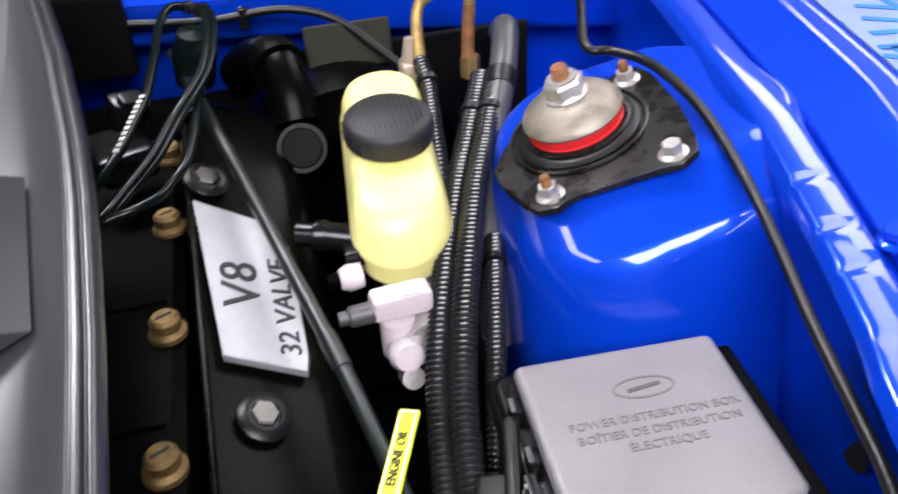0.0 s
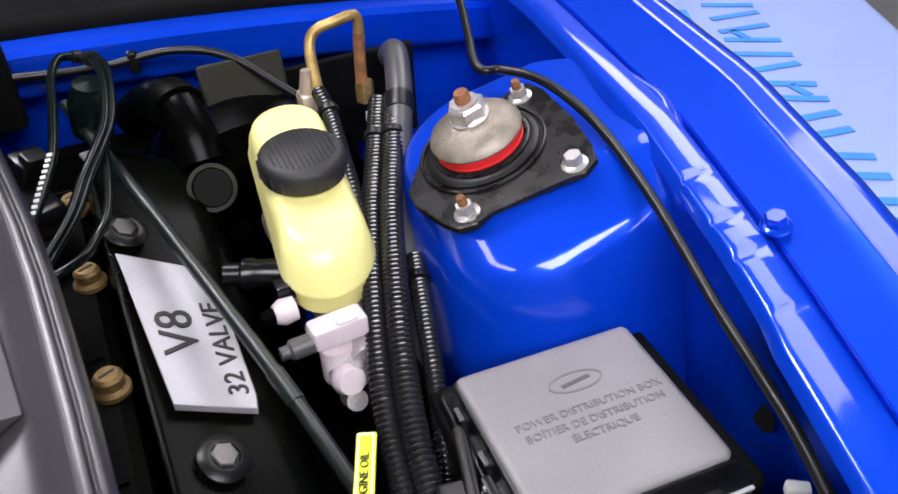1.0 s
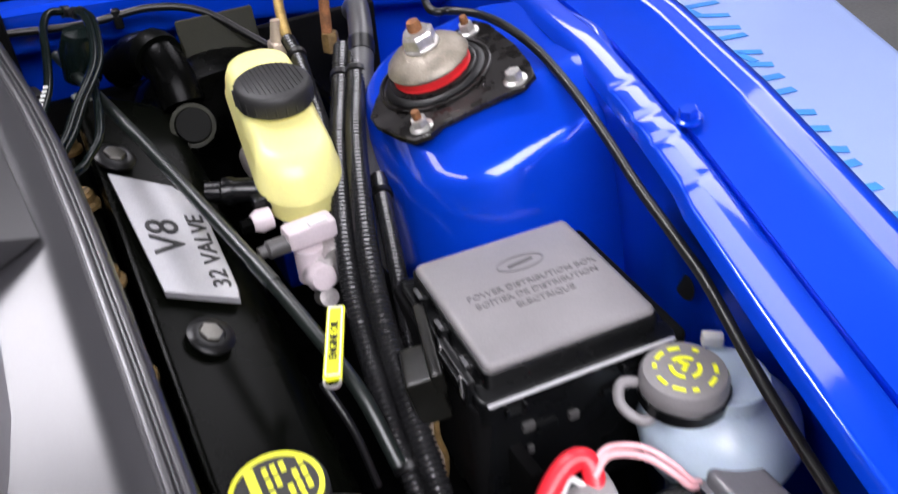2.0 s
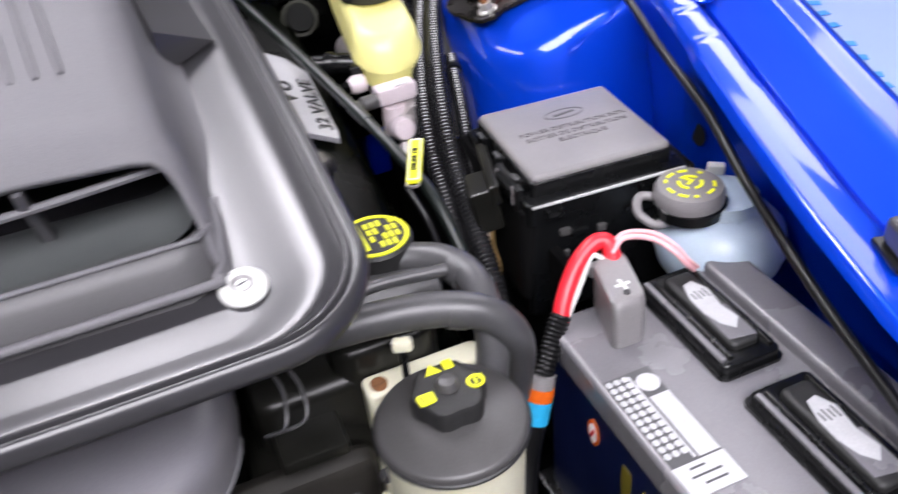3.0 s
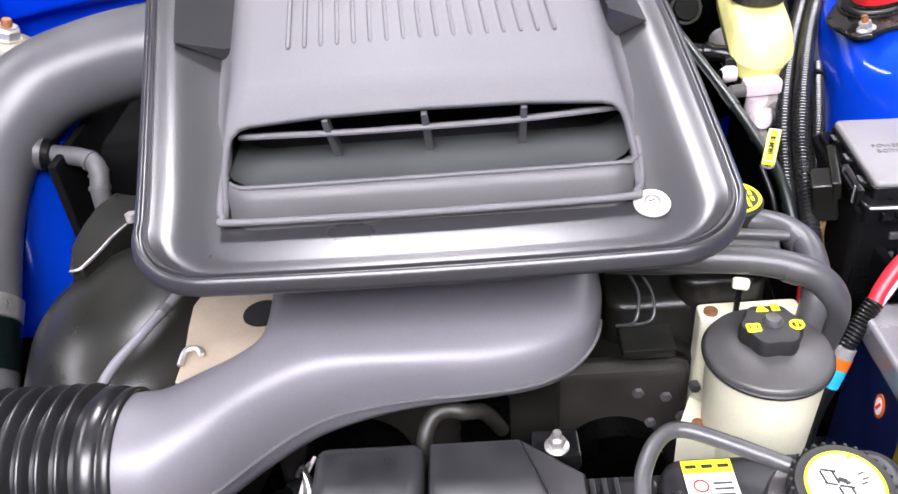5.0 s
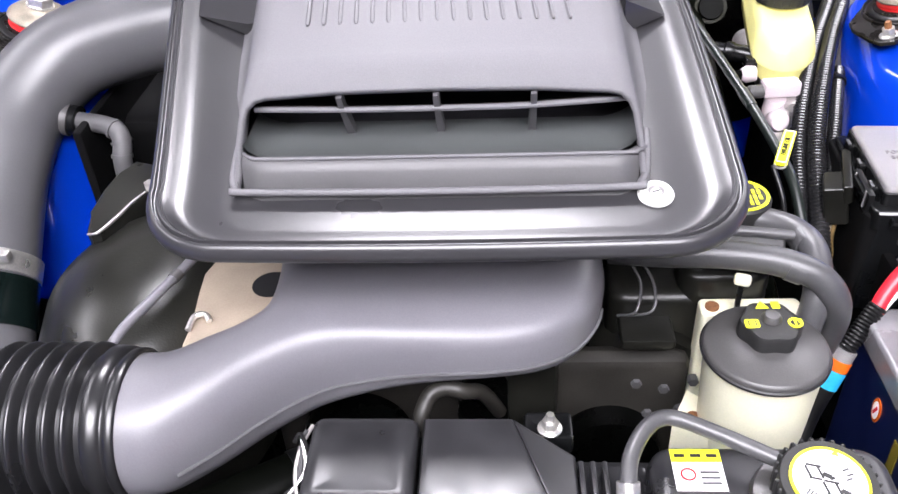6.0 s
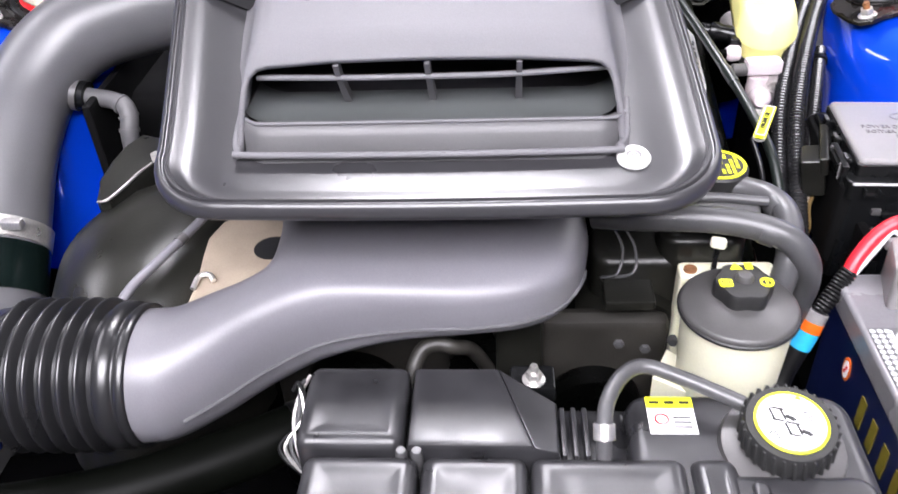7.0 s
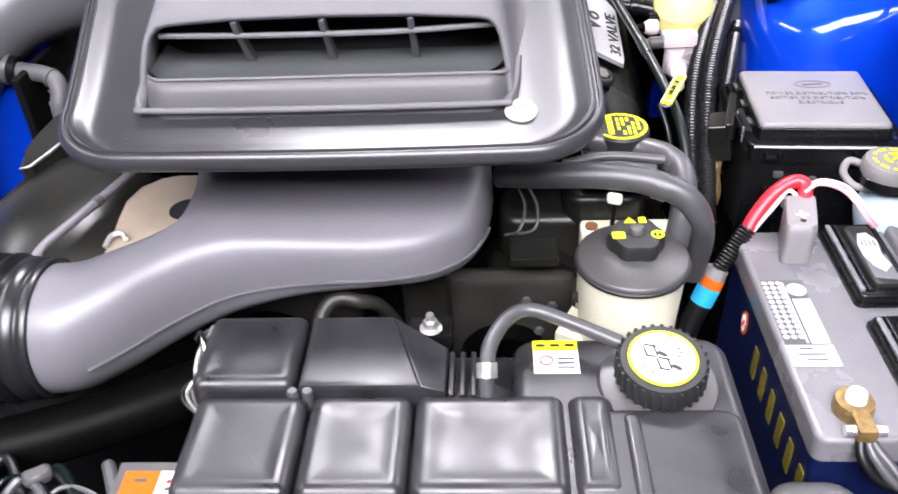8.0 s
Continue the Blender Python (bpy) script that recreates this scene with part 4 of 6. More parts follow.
part("neck_tab", box((0.262, 0.004, 0.866), (0.015, 0.008, 0.011), 0.003, 2, (0, 0, -20)), M_CREAM, ps)
part("tab_stalk", box((0.262, 0.006, 0.842), (0.005, 0.004, 0.044), 0.001), M_BLACK, ps, "black stalk")

# ---- battery ----
bat = thing("car_battery", (0.495, -0.085, 0.60), "car battery with navy case and grey top", "battery")
part("case", slab(0.403, 0.590, -0.226, 0.056, 0.585, 0.768, 0.008, 0.004, 0.001), M_NAVY, bat, "navy blue battery case")
part("top", slab(0.4005, 0.5925, -0.2285, 0.0585, 0.760, 0.7855, 0.010, 0.005), M_BATTOP, bat, "grey battery top")
part("ridge_strip", slab(0.552, 0.590, -0.220, 0.052, 0.78, 0.797, 0.008, 0.005), M_BATTOP, bat)
for y0, y1 in ((-0.066, 0.052), (-0.214, -0.092)):
    v = part("vent_cover", slab(0.487, 0.541, y0, y1, 0.782, 0.7985, 0.006, 0.004), M_BLACK, bat, "glossy black vent cover with a worn white label")
    part("rim", loft([[Vector((x, y, z)) for x, y in rrect(0.4845 + i, 0.5435 - i, y0 - 0.0025 + i, y1 + 0.0025 - i, 0.007)] for i, z in ((0, 0.783), (0, 0.789), (0.003, 0.789), (0.003, 0.783))], caps=False), M_BLACK, v)
    ym, ln = (y0 + y1) / 2, y1 - y0
    for x, w, m in ((0.491, 0.005, M_BATTOP), (0.4985, 0.0045, M_BLACK), (0.535, 0.005, M_BLACK)):
        part("ridge", box((x, ym, 0.7995), (w, ln * 0.90, 0.004), 0.0015), m, v)
    part("hump", slab(0.503, 0.530, y0 + 0.012, y1 - 0.012, 0.796, 0.805, 0.006, 0.004), M_CAP, v)
    part("label", prism([(0.505, ym - 0.040), (0.528, ym - 0.044), (0.5285, ym - 0.004), (0.506, ym - 0.002)], 0.8049, 0.8054), M_BATTOP, v)
    part("label_patch", prism([(0.506, ym - 0.006), (0.510, ym - 0.022), (0.518, ym - 0.032), (0.527, ym - 0.022), (0.524, ym - 0.004), (0.5275, ym + 0.018), (0.521, ym + 0.032), (0.512, ym + 0.030), (0.5065, ym + 0.012)], 0.8055, 0.8059), M_GREYW, v, "worn white label patch")
    for k in range(4):
        part("print_line", box((0.511 + 0.004 * k, ym + 0.014, 0.8060), (0.0012, 0.008 + 0.003 * (k % 2), 0.0004), 0), M_INKG, v)
part("info_label", prism([(0.4055, -0.144), (0.446, -0.144), (0.446, -0.026), (0.4055, -0.026)], 0.7853, 0.7860), M_INKG, bat, "grey and white printed battery label")
for r in range(12):
    for c in range(3):
        part("label_dot", lathe([(0, 0.7858), (0.0026, 0.7858), (0.0030, 0.7864), (0, 0.7864)], (0.409 + 0.0068 * c, -0.031 - 0.0070 * r, 0), seg=8), M_GREYW, bat)
for x0, x1, y0, y1 in ((0.4045, 0.447, -0.146, -0.119), (0.429, 0.446, -0.117, -0.055), (0.425, 0.427, -0.116, -0.03)):
    part("label_panel", prism([(x0, y0), (x1, y0), (x1, y1), (x0, y1)], 0.7858, 0.7866), M_GREYW, bat)
part("label_disc", lathe([(0, 0.7858), (0.0095, 0.7858), (0.0095, 0.7866), (0, 0.7866)], (0.437, -0.041, 0), seg=12), M_GREYW, bat)
for k, (y, w) in enumerate(((-0.124, 0.012), (-0.131, 0.024), (-0.138, 0.018))):
    part("print_line", box((0.422 + 0.003 * k, y, 0.7868), (w, 0.0016, 0.0004), 0), M_INKG, bat)
# side print of the case, as plain shapes
for k in range(6):
    y = -0.070 - 0.029 * k
    part("side_print", box((0.4018, y, 0.716), (0.0012, 0.0125, 0.036), 0.0004, 1), M_GOLDP, bat, "yellow print")
part("side_badge", loft([[Vector((x, -0.020 + g * 0.0085 * math.cos(t), 0.725 + g * 0.014 * math.sin(t))) for t in (2 * math.pi * k / 28 for k in range(28))] for g, x in ((1.0, 0.4035), (1.0, 0.4020), (0.75, 0.4018))]), M_ORANGE, bat, "orange oval badge with a white middle")
part("badge_middle", loft([[Vector((x, -0.020 + g * 0.0058 * math.cos(t), 0.725 + g * 0.0105 * math.sin(t))) for t in (2 * math.pi * k / 24 for k in range(24))] for g, x in ((1.0, 0.4022), (1.0, 0.4014))]), M_WHITE, bat)
part("badge_bar", box((0.4012, -0.020, 0.725), (0.0006, 0.003, 0.012), 0, 1, (25, 0, 0)), M_RED, bat)
pos = thing("terminal_cover", (0.455, 0.02, 0.79), "grey plastic cover on the positive battery terminal", "terminal cover")
rings = []
for y0, y1, w, z in ((-0.008, 0.054, 0.0155, 0.786), (-0.007, 0.055, 0.0155, 0.812), (-0.006, 0.056, 0.016, 0.822), (-0.002, 0.054, 0.0148, 0.828), (0.002, 0.050, 0.012, 0.8295)):
    rings.append([Vector((0.453 + 0.26 * (y - 0.01) + x, y, z)) for x, y in rrect(-w, w, y0, y1, 0.008)])
part("shell", loft(rings), M_LID, pos)
part("hinge_lip", box((0.464, 0.056, 0.818), (0.034, 0.008, 0.014), 0.003), M_LID, pos)
part("plus_mark", merge(box((0.4545, 0.016, 0.8295), (0.013, 0.003, 0.001), 0), box((0.4545, 0.016, 0.8297), (0.003, 0.013, 0.001), 0)), M_WPLA, pos, "raised plus mark")
part("plus_hole", lathe([(0, 0.8292), (0.003, 0.8292), (0.003, 0.8302), (0, 0.8302)], (0.4525, 0.006, 0), seg=14), M_INK, pos)
settle(pos, (-0.001, 0.008, 0.0))
neg = thing("battery_clamp", (0.437, -0.20, 0.79), "corroded brass clamp on the negative battery post", "battery clamp")
part("ring", lathe([(0.009, 0.784), (0.0155, 0.784), (0.0165, 0.790), (0.0155, 0.799), (0.009, 0.800)], (0.437, -0.197, 0), seg=28), M_LEAD, neg)
part("post", lathe([(0, 0.784), (0.009, 0.784), (0.0085, 0.806), (0.007, 0.808), (0, 0.808)], (0.437, -0.197, 0), seg=24), M_WPLA, neg, "pale lead post")
part("jaw", box((0.437, -0.220, 0.792), (0.016, 0.024, 0.014), 0.003), M_LEAD, neg)
part("jaw_bolt", lathe([(0, -0.016), (0.005, -0.016), (0.005, 0.016), (0, 0.016)], (0.437, -0.224, 0.792), (0, 90, 0), 10), M_STEEL, neg)
nc = thing("negative_cable", (0.45, -0.26, 0.76), "black and grey battery earth cables", "cable")
for k, dx in enumerate((-0.006, 0.004, 0.012)):
    part("strand", tube([(0.437 + dx * 0.4, -0.222, 0.790 - 0.003 * k), (0.440 + dx, -0.240, 0.775), (0.462 + dx, -0.252 - 0.004 * k, 0.758), (0.52, -0.256 - 0.006 * k, 0.752), (0.60, -0.26, 0.74)], 0.0042, 10), M_HOSE if k else M_RUBBER, nc)
hd = thing("front_casing", (0.41, -0.30, 0.76), "grey rounded plastic casing in front of the battery", "casing")
part("shell", slab(0.352, 0.425, -0.35, -0.252, 0.66, 0.772, 0.024, 0.012), M_HOSE, hd)
part("button", lathe([(0, 0.771), (0.014, 0.771), (0.013, 0.780), (0, 0.782)], (0.405, -0.292, 0), seg=24), M_CAPGREY, hd)
part("tray_body", box((0.497, -0.085, 0.572), (0.215, 0.31, 0.024), 0.006), M_BLACK, thing("battery_tray", (0.497, -0.085, 0.56), "black battery tray under the battery", "tray"))
# ---- power distribution box ----
pdc = thing("fuse_box", (0.515, 0.215, 0.74), "black power distribution box with a grey lid", "fuse box")
part("body", slab(0.428, 0.603, 0.128, 0.300, 0.70, 0.838, 0.010, 0.004, 0.004), M_BLACK, pdc)
part("base_flange", slab(0.424, 0.606, 0.124, 0.304, 0.818, 0.8415, 0.010, 0.003), M_BLACK, pdc)
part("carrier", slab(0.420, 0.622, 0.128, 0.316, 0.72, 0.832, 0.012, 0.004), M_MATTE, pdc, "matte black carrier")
part("lid_skirt", slab(0.4345, 0.5955, 0.1385, 0.2945, 0.838, 0.8575, 0.007, 0.002), M_BLACK, pdc, "black skirt under the lid")
lid = part("lid", slab(0.4365, 0.5935, 0.1405, 0.2925, 0.852, 0.8635, 0.007, 0.0050), M_LID, pdc, "satin grey lid with moulded lettering")
part("lettering", lettering("POWER DISTRIBUTION BOX", 0.0098, pose(0.521, 0.222, 0.8638)), M_LETTER, lid)
part("lettering", lettering("BO\u00ceTIER DE DISTRIBUTION", 0.0098, pose(0.520, 0.2095, 0.8638)), M_LETTER, lid)
part("lettering", lettering("\u00c9LECTRIQUE", 0.0098, pose(0.521, 0.197, 0.8638)), M_LETTER, lid)
part("emblem", loft([[Vector((0.523 + a * math.cos(t), 0.249 + b * math.sin(t), z)) for t in (2 * math.pi * k / 36 for k in range(36))] for a, b, z in ((0.0235, 0.0105, 0.8634), (0.0235, 0.0105, 0.8642), (0.0215, 0.0088, 0.8642), (0.0215, 0.0088, 0.8634))], caps=False), M_LETTER, lid, "plain oval moulding")
part("emblem_bar", box((0.523, 0.249, 0.8637), (0.026, 0.004, 0.0010), 0.0004, 1, (0, 0, 8)), M_CAPGREY, lid)
for y in (0.165, 0.215, 0.262):
    c = part("side_clip", box((0.4315, y, 0.846), (0.010, 0.018, 0.016), 0.003), M_BLACK, pdc)
    part("clip_edge", box((0.4285, y, 0.8545), (0.004, 0.014, 0.002), 0.0008), M_HOSE, c)
latch = part("side_latch", merge(box((0.424, 0.172, 0.838), (0.008, 0.060, 0.030), 0.002), box((0.4185, 0.172, 0.846), (0.004, 0.040, 0.008), 0.001)), M_BLACK, pdc, "black side latch")
for y in (0.152, 0.192):
    part("latch_edge", box((0.4195, y, 0.842), (0.002, 0.003, 0.022), 0.0006), M_LID, latch)
part("rim_edge", box((0.515, 0.1238, 0.8400), (0.172, 0.0034, 0.0026), 0.0009), M_GREYW, pdc)
for x, w in ((0.452, 0.016), (0.560, 0.020)):
    part("front_hook", merge(box((x, 0.122, 0.826), (w, 0.008, 0.004), 0.001), box((x - w / 2, 0.122, 0.830), (0.003, 0.008, 0.010), 0.001), box((x + w / 2, 0.122, 0.830), (0.003, 0.008, 0.010), 0.001)), M_BLACK, pdc)
for x, z, w in ((0.465, 0.800, 0.012), (0.482, 0.794, 0.020), (0.507, 0.793, 0.010), (0.548, 0.806, 0.030), (0.455, 0.770, 0.008), (0.467, 0.772, 0.006)):
    part("front_catch", box((x, 0.126, z), (w, 0.006, 0.009), 0.002), M_CAPGREY if w < 0.02 else M_BLACK, pdc)
settle(pdc, (0.0007, 0.0022, -0.002), -3.4, 0.90, (0.5166, 0.223, 0.8636))
rel = thing("relay", (0.417, 0.205, 0.80), "dark grey plastic relay beside the fuse box", "relay")
part("housing", box((0.415, 0.205, 0.818), (0.026, 0.042, 0.046), 0.004, 2, (0, -12, -18)), M_CAST, rel)
part("cover_fin", box((0.428, 0.222, 0.836), (0.010, 0.085, 0.022), 0.003, 2, (0, -10, -16)), M_CAST, rel)
for k, m in enumerate((M_REDW, M_RUST, M_BEIGE, M_LEAD)):
    part("lead", tube([(0.402 + 0.005 * k, 0.196, 0.800), (0.399 + 0.005 * k, 0.190, 0.775), (0.406 + 0.004 * k, 0.187, 0.750), (0.400 + 0.004 * k, 0.184, 0.722), (0.400, 0.180, 0.68)], 0.0027, 8), m, rel)

# ---- washer bottle ----
wb = thing("washer_bottle", (0.585, 0.085, 0.74), "pale blue plastic washer bottle with a grey cap", "washer bottle")
part("bottle", lathe([(0, 0.62), (0.028, 0.62), (0.034, 0.72), (0.046, 0.746), (0.057, 0.764), (0.061, 0.780), (0.057, 0.798), (0.044, 0.812), (0.032, 0.820), (0.030, 0.832), (0, 0.832)], (0.600, 0.088, 0), seg=44), M_WASH, wb)
wc = part("cap", lathe([(0, 0.828), (0.0300, 0.828), (0.0315, 0.834), (0.0315, 0.842), (0.029, 0.8470), (0, 0.8495)], (0.567, 0.096, 0), seg=44), M_LID, wb, "grey snap cap with yellow print")
part("cap_skirt", lathe([(0.024, 0.820), (0.0325, 0.822), (0.0330, 0.832), (0.030, 0.834)], (0.568, 0.096, 0), seg=40), M_BLACK, wb, "black skirt below the cap")
part("cap_strap", tube([(0.545, 0.112, 0.832), (0.530, 0.118, 0.834), (0.522, 0.108, 0.826), (0.530, 0.094, 0.818), (0.545, 0.094, 0.815)], 0.0042, 10), M_LID, wb)


def arc_strip(c, r0, r1, a0, a1, n=10):
    """A flat printed arc round c."""
    ring = [(c[0] + r * math.cos(radians(a0 + (a1 - a0) * k / n)), c[1] + r * math.sin(radians(a0 + (a1 - a0) * k / n))) for r, ks in ((r1, range(n + 1)), (r0, range(n, -1, -1))) for k in ks]
    return prism(ring, c[2], c[2] + 0.0007)


for k in range(9):
    a = 25 + 36.5 * k
    part("cap_print", arc_strip((0.567, 0.096, 0.8480), 0.0195, 0.0226, a, a + (24 if k % 3 else 12), 5), M_NEON, wc)
for k in range(3):
    part("cap_print", arc_strip((0.567, 0.096, 0.8493), 0.0085, 0.0115, 20 + 120 * k, 110 + 120 * k, 6), M_NEON, wc)
part("cap_print", box((0.567, 0.096, 0.8500), (0.009, 0.003, 0.0008), 0, 1, (0, 0, 30)), M_NEON, wc)
part("cap_print", box((0.568, 0.100, 0.8500), (0.003, 0.007, 0.0008), 0, 1, (0, 0, 30)), M_NEON, wc)
part("white_tab", box((0.612, 0.118, 0.838), (0.016, 0.010, 0.010), 0.002, 2, (0, 0, -35)), M_WPLA, wb, "small white plastic tab")

# ---- brake master cylinder and reservoir ----
res = thing("brake_fluid_reservoir", (0.41, 0.49, 0.88), "yellowed plastic brake fluid reservoir with black cap", "fluid reservoir")


def res_ring(z, grow, y0, y1, w):
    pts = rrect(-w - grow, w + grow, y0 - grow, y1 + grow, min(w, 0.038) + grow - 0.0006, 10)
    return [Vector((0.411 + x * (1.0 - 0.55 * max(0.0, y - 0.49)) + 0.10 * (y - 0.49), y, z + (0.30 * (y - 0.49) if y < 0.49 else 0.10 * (y - 0.49)))) for x, y in pts]


Y0, Y1 = 0.400, 0.612
part("body", loft([res_ring(z, g, Y0 + d, Y1 - d, w) for z, g, d, w in ((0.872, -0.010, 0.006, 0.035), (0.886, 0.0, 0.002, 0.0365), (0.904, 0.001, 0, 0.0375), (0.906, 0.0025, 0, 0.0375), (0.910, 0.0025, 0, 0.0375), (0.912, 0.001, 0, 0.0375), (0.926, -0.001, 0.002, 0.0375), (0.936, -0.005, 0.006, 0.0375), (0.9405, -0.012, 0.012, 0.0375))]), M_YELLOW, res)
part("neck", lathe([(0.031, 0.925), (0.031, 0.948), (0, 0.948)], (0.412, 0.4965, -0.006), seg=40), M_YELLOW, res)
bc = part("cap", lathe([(0, 0.942), (0.0350, 0.942), (0.0362, 0.945), (0.0362, 0.956), (0.0350, 0.9605), (0.0318, 0.963), (0, 0.9645)], (0.412, 0.4965 + 0.0987, 0.0), (6, 0, 0), 56), M_CAP, res, "ribbed black screw cap")
for k in range(24):
    a = 2 * math.pi * k / 24
    part("cap_grip", box((0.412 + 0.0360 * math.cos(a), 0.4965 + 0.0360 * math.sin(a), 0.9455 + 0.0045 * math.sin(a)), (0.0022, 0.0022, 0.011), 0.0006, 1, (0, 0, math.degrees(a))), M_CAP, bc)

for k in range(-6, 7):
    l = 0.056 * math.sqrt(1 - (k / 7) ** 2)
    part("cap_rib", box((0.412 + 0.0043 * k, 0.4965, 0.9590), (0.0012, l, 0.0010), 0.0003, 1, (6, 0, 0)), M_CAP, bc)
part("clip_port", box((0.372, 0.425, 0.880), (0.030, 0.016, 0.014), 0.003), M_BLACK, res)
mc = thing("brake_master_cylinder", (0.40, 0.42, 0.84), "cast aluminium brake master cylinder with pipe unions", "master cylinder")
part("bore", lathe([(0, -0.105), (0.016, -0.105), (0.018, -0.09), (0.018, 0.10), (0.016, 0.11), (0, 0.11)], (0.405, 0.47, 0.852), (90, 0, 8), 28), M_ALU, mc)
part("front_boss", lathe([(0, 0), (0.015, 0), (0.016, 0.02), (0.013, 0.03), (0, 0.032)], (0.402, 0.385, 0.850), (100, 0, 8), 24), M_ALU, mc)
con = part("pressure_sensor", merge(box((0.402, 0.376, 0.879), (0.042, 0.020, 0.018), 0.004, 2, (0, 0, 10)), lathe([(0, 0), (0.012, 0), (0.012, 0.03), (0, 0.03)], (0.398, 0.372, 0.838), (0, 0, 0), 20)), M_CONN, mc, "pinkish white plastic sensor connector")
part("latch", box((0.409, 0.372, 0.8885), (0.016, 0.006, 0.003), 0.001, 1, (0, 0, 10)), M_WPLA, con)
part("union", lathe([(0, 0), (0.0075, 0), (0.0075, 0.016), (0.005, 0.018), (0.005, 0.024), (0, 0.024)], (0.383, 0.371, 0.876), (0, -90, 10), 16), M_CAPGREY, con)
part("stub", lathe([(0, 0), (0.009, 0), (0.010, 0.010), (0.007, 0.016), (0, 0.016)], (0.378, 0.408, 0.880), (0, -90, 10), 18), M_CONN, mc)
part("stub_nut", hexnut((0.363, 0.406, 0.879), 0.0065, 0.010, (0, -90, 10)), M_DARK, mc)
part("round_plug", lathe([(0, 0), (0.0125, 0), (0.013, 0.006), (0.010, 0.012), (0, 0.012)], (0.401, 0.361, 0.846), (75, 0, 12), 22), M_CONN, mc, "pinkish round plug")
part("lower_union", lathe([(0, 0), (0.008, 0), (0.008, 0.018), (0, 0.018)], (0.402, 0.366, 0.820), (60, 0, 10), 16), M_ALU, mc)
part("level_sensor", lathe([(0, 0), (0.0105, 0), (0.0105, 0.020), (0.012, 0.022), (0.012, 0.030), (0.009, 0.032), (0.009, 0.044), (0, 0.044)], (0.377, 0.442, 0.888), (0, -86, -14), 22), M_BLACK, mc, "glossy black level sensor plug")
settle(mc, (-0.012, -0.003, -0.009), -6, 1.08, (0.402, 0.376, 0.88))
booster = thing("brake_booster", (0.40, 0.70, 0.82), "large black round brake servo on the bulkhead", "brake servo")
part("drum", lathe([(0, -0.06), (0.085, -0.06), (0.115, -0.045), (0.125, -0.02), (0.127, 0.02), (0.12, 0.05), (0, 0.05)], (0.395, 0.685, 0.80), (90, 0, 0), 48), M_DARK, booster)
part("check_valve", lathe([(0, 0), (0.022, 0), (0.022, 0.012), (0.017, 0.014), (0.017, 0.022), (0, 0.022)], (0.345, 0.598, 0.884), (60, 0, 0), 28), M_COVER, booster, "dark round check valve")
part("valve_rim", lathe([(0.0165, 0.010), (0.0225, 0.010), (0.0225, 0.0165), (0.0185, 0.0165)], (0.345, 0.598, 0.884), (60, 0, 0), 28), M_OLIVE, booster, "olive rim")

# gold pipe, corrugated looms, hoses
gp = thing("gold_pipe", (0.50, 0.64, 0.95), "gold zinc brake pipe bent in an arch", "pipe")
part("pipe", tube([(0.467, 0.620, 0.935), (0.468, 0.632, 0.946), (0.472, 0.655, 0.965), (0.477, 0.664, 0.978), (0.486, 0.664, 0.986), (0.502, 0.662, 0.990), (0.520, 0.664, 0.992), (0.526, 0.664, 0.987), (0.526, 0.663, 0.970), (0.5235, 0.662, 0.945), (0.522, 0.660, 0.918)], 0.0056, 14, 10), M_BRASS, gp)
part("union", hexnut((0.524, 0.658, 0.902), 0.010, 0.022), M_LEAD, gp)
part("right_leg", tube([(0.526, 0.6635, 0.974), (0.5238, 0.662, 0.947), (0.522, 0.660, 0.920)], 0.0060, 14), M_RUST, gp, "rusty lower leg of the pipe")
part("bracket", box((0.528, 0.640, 0.888), (0.020, 0.020, 0.016), 0.004), M_WPLA, gp)
part("tee", box((0.461, 0.640, 0.925), (0.022, 0.026, 0.022), 0.005), M_BEIGE, gp, "beige plastic tee")
part("cone", lathe([(0.009, 0), (0.005, 0.022), (0, 0.022)], (0.461, 0.640, 0.936), seg=16), M_BEIGE, gp)
def loom_bands(lm):
    """Tape bands at each end of a conduit."""
    ob = lm.children[0]
    vs = [v.co for v in ob.data.vertices]
    for share in (0.10, 0.93):
        n = int(share * (len(vs) // 14)) * 14
        a = sum((v for v in vs[n:n + 14]), Vector()) / 14
        d = sum((v for v in vs[n + 42:n + 56]), Vector()) / 14
        r = max((v - a).length for v in vs[n:n + 14]) + 0.0022
        part("tape_band", sweep([ORG[lm] + a.lerp(d, s) for s in (-1.0, 0, 1.0)], r, 14), M_RUBBER, lm, "black tape band")


lm = thing("wiring_loom", (0.47, 0.45, 0.85), "black corrugated conduit of the wiring loom", "conduit", "wiring conduits")
part("conduit", corrugated([(0.467, 0.625, 0.941), (0.466, 0.59, 0.930), (0.459, 0.545, 0.917), (0.4535, 0.506, 0.904), (0.449, 0.475, 0.888), (0.442, 0.42, 0.85), (0.43, 0.36, 0.80)], 0.0078, 0.0022, 0.0046), M_LOOM, lm)
loom_bands(lm)
lm = thing("wiring_loom", (0.50, 0.45, 0.88), "black corrugated conduit of the wiring loom", "conduit", "wiring conduits")
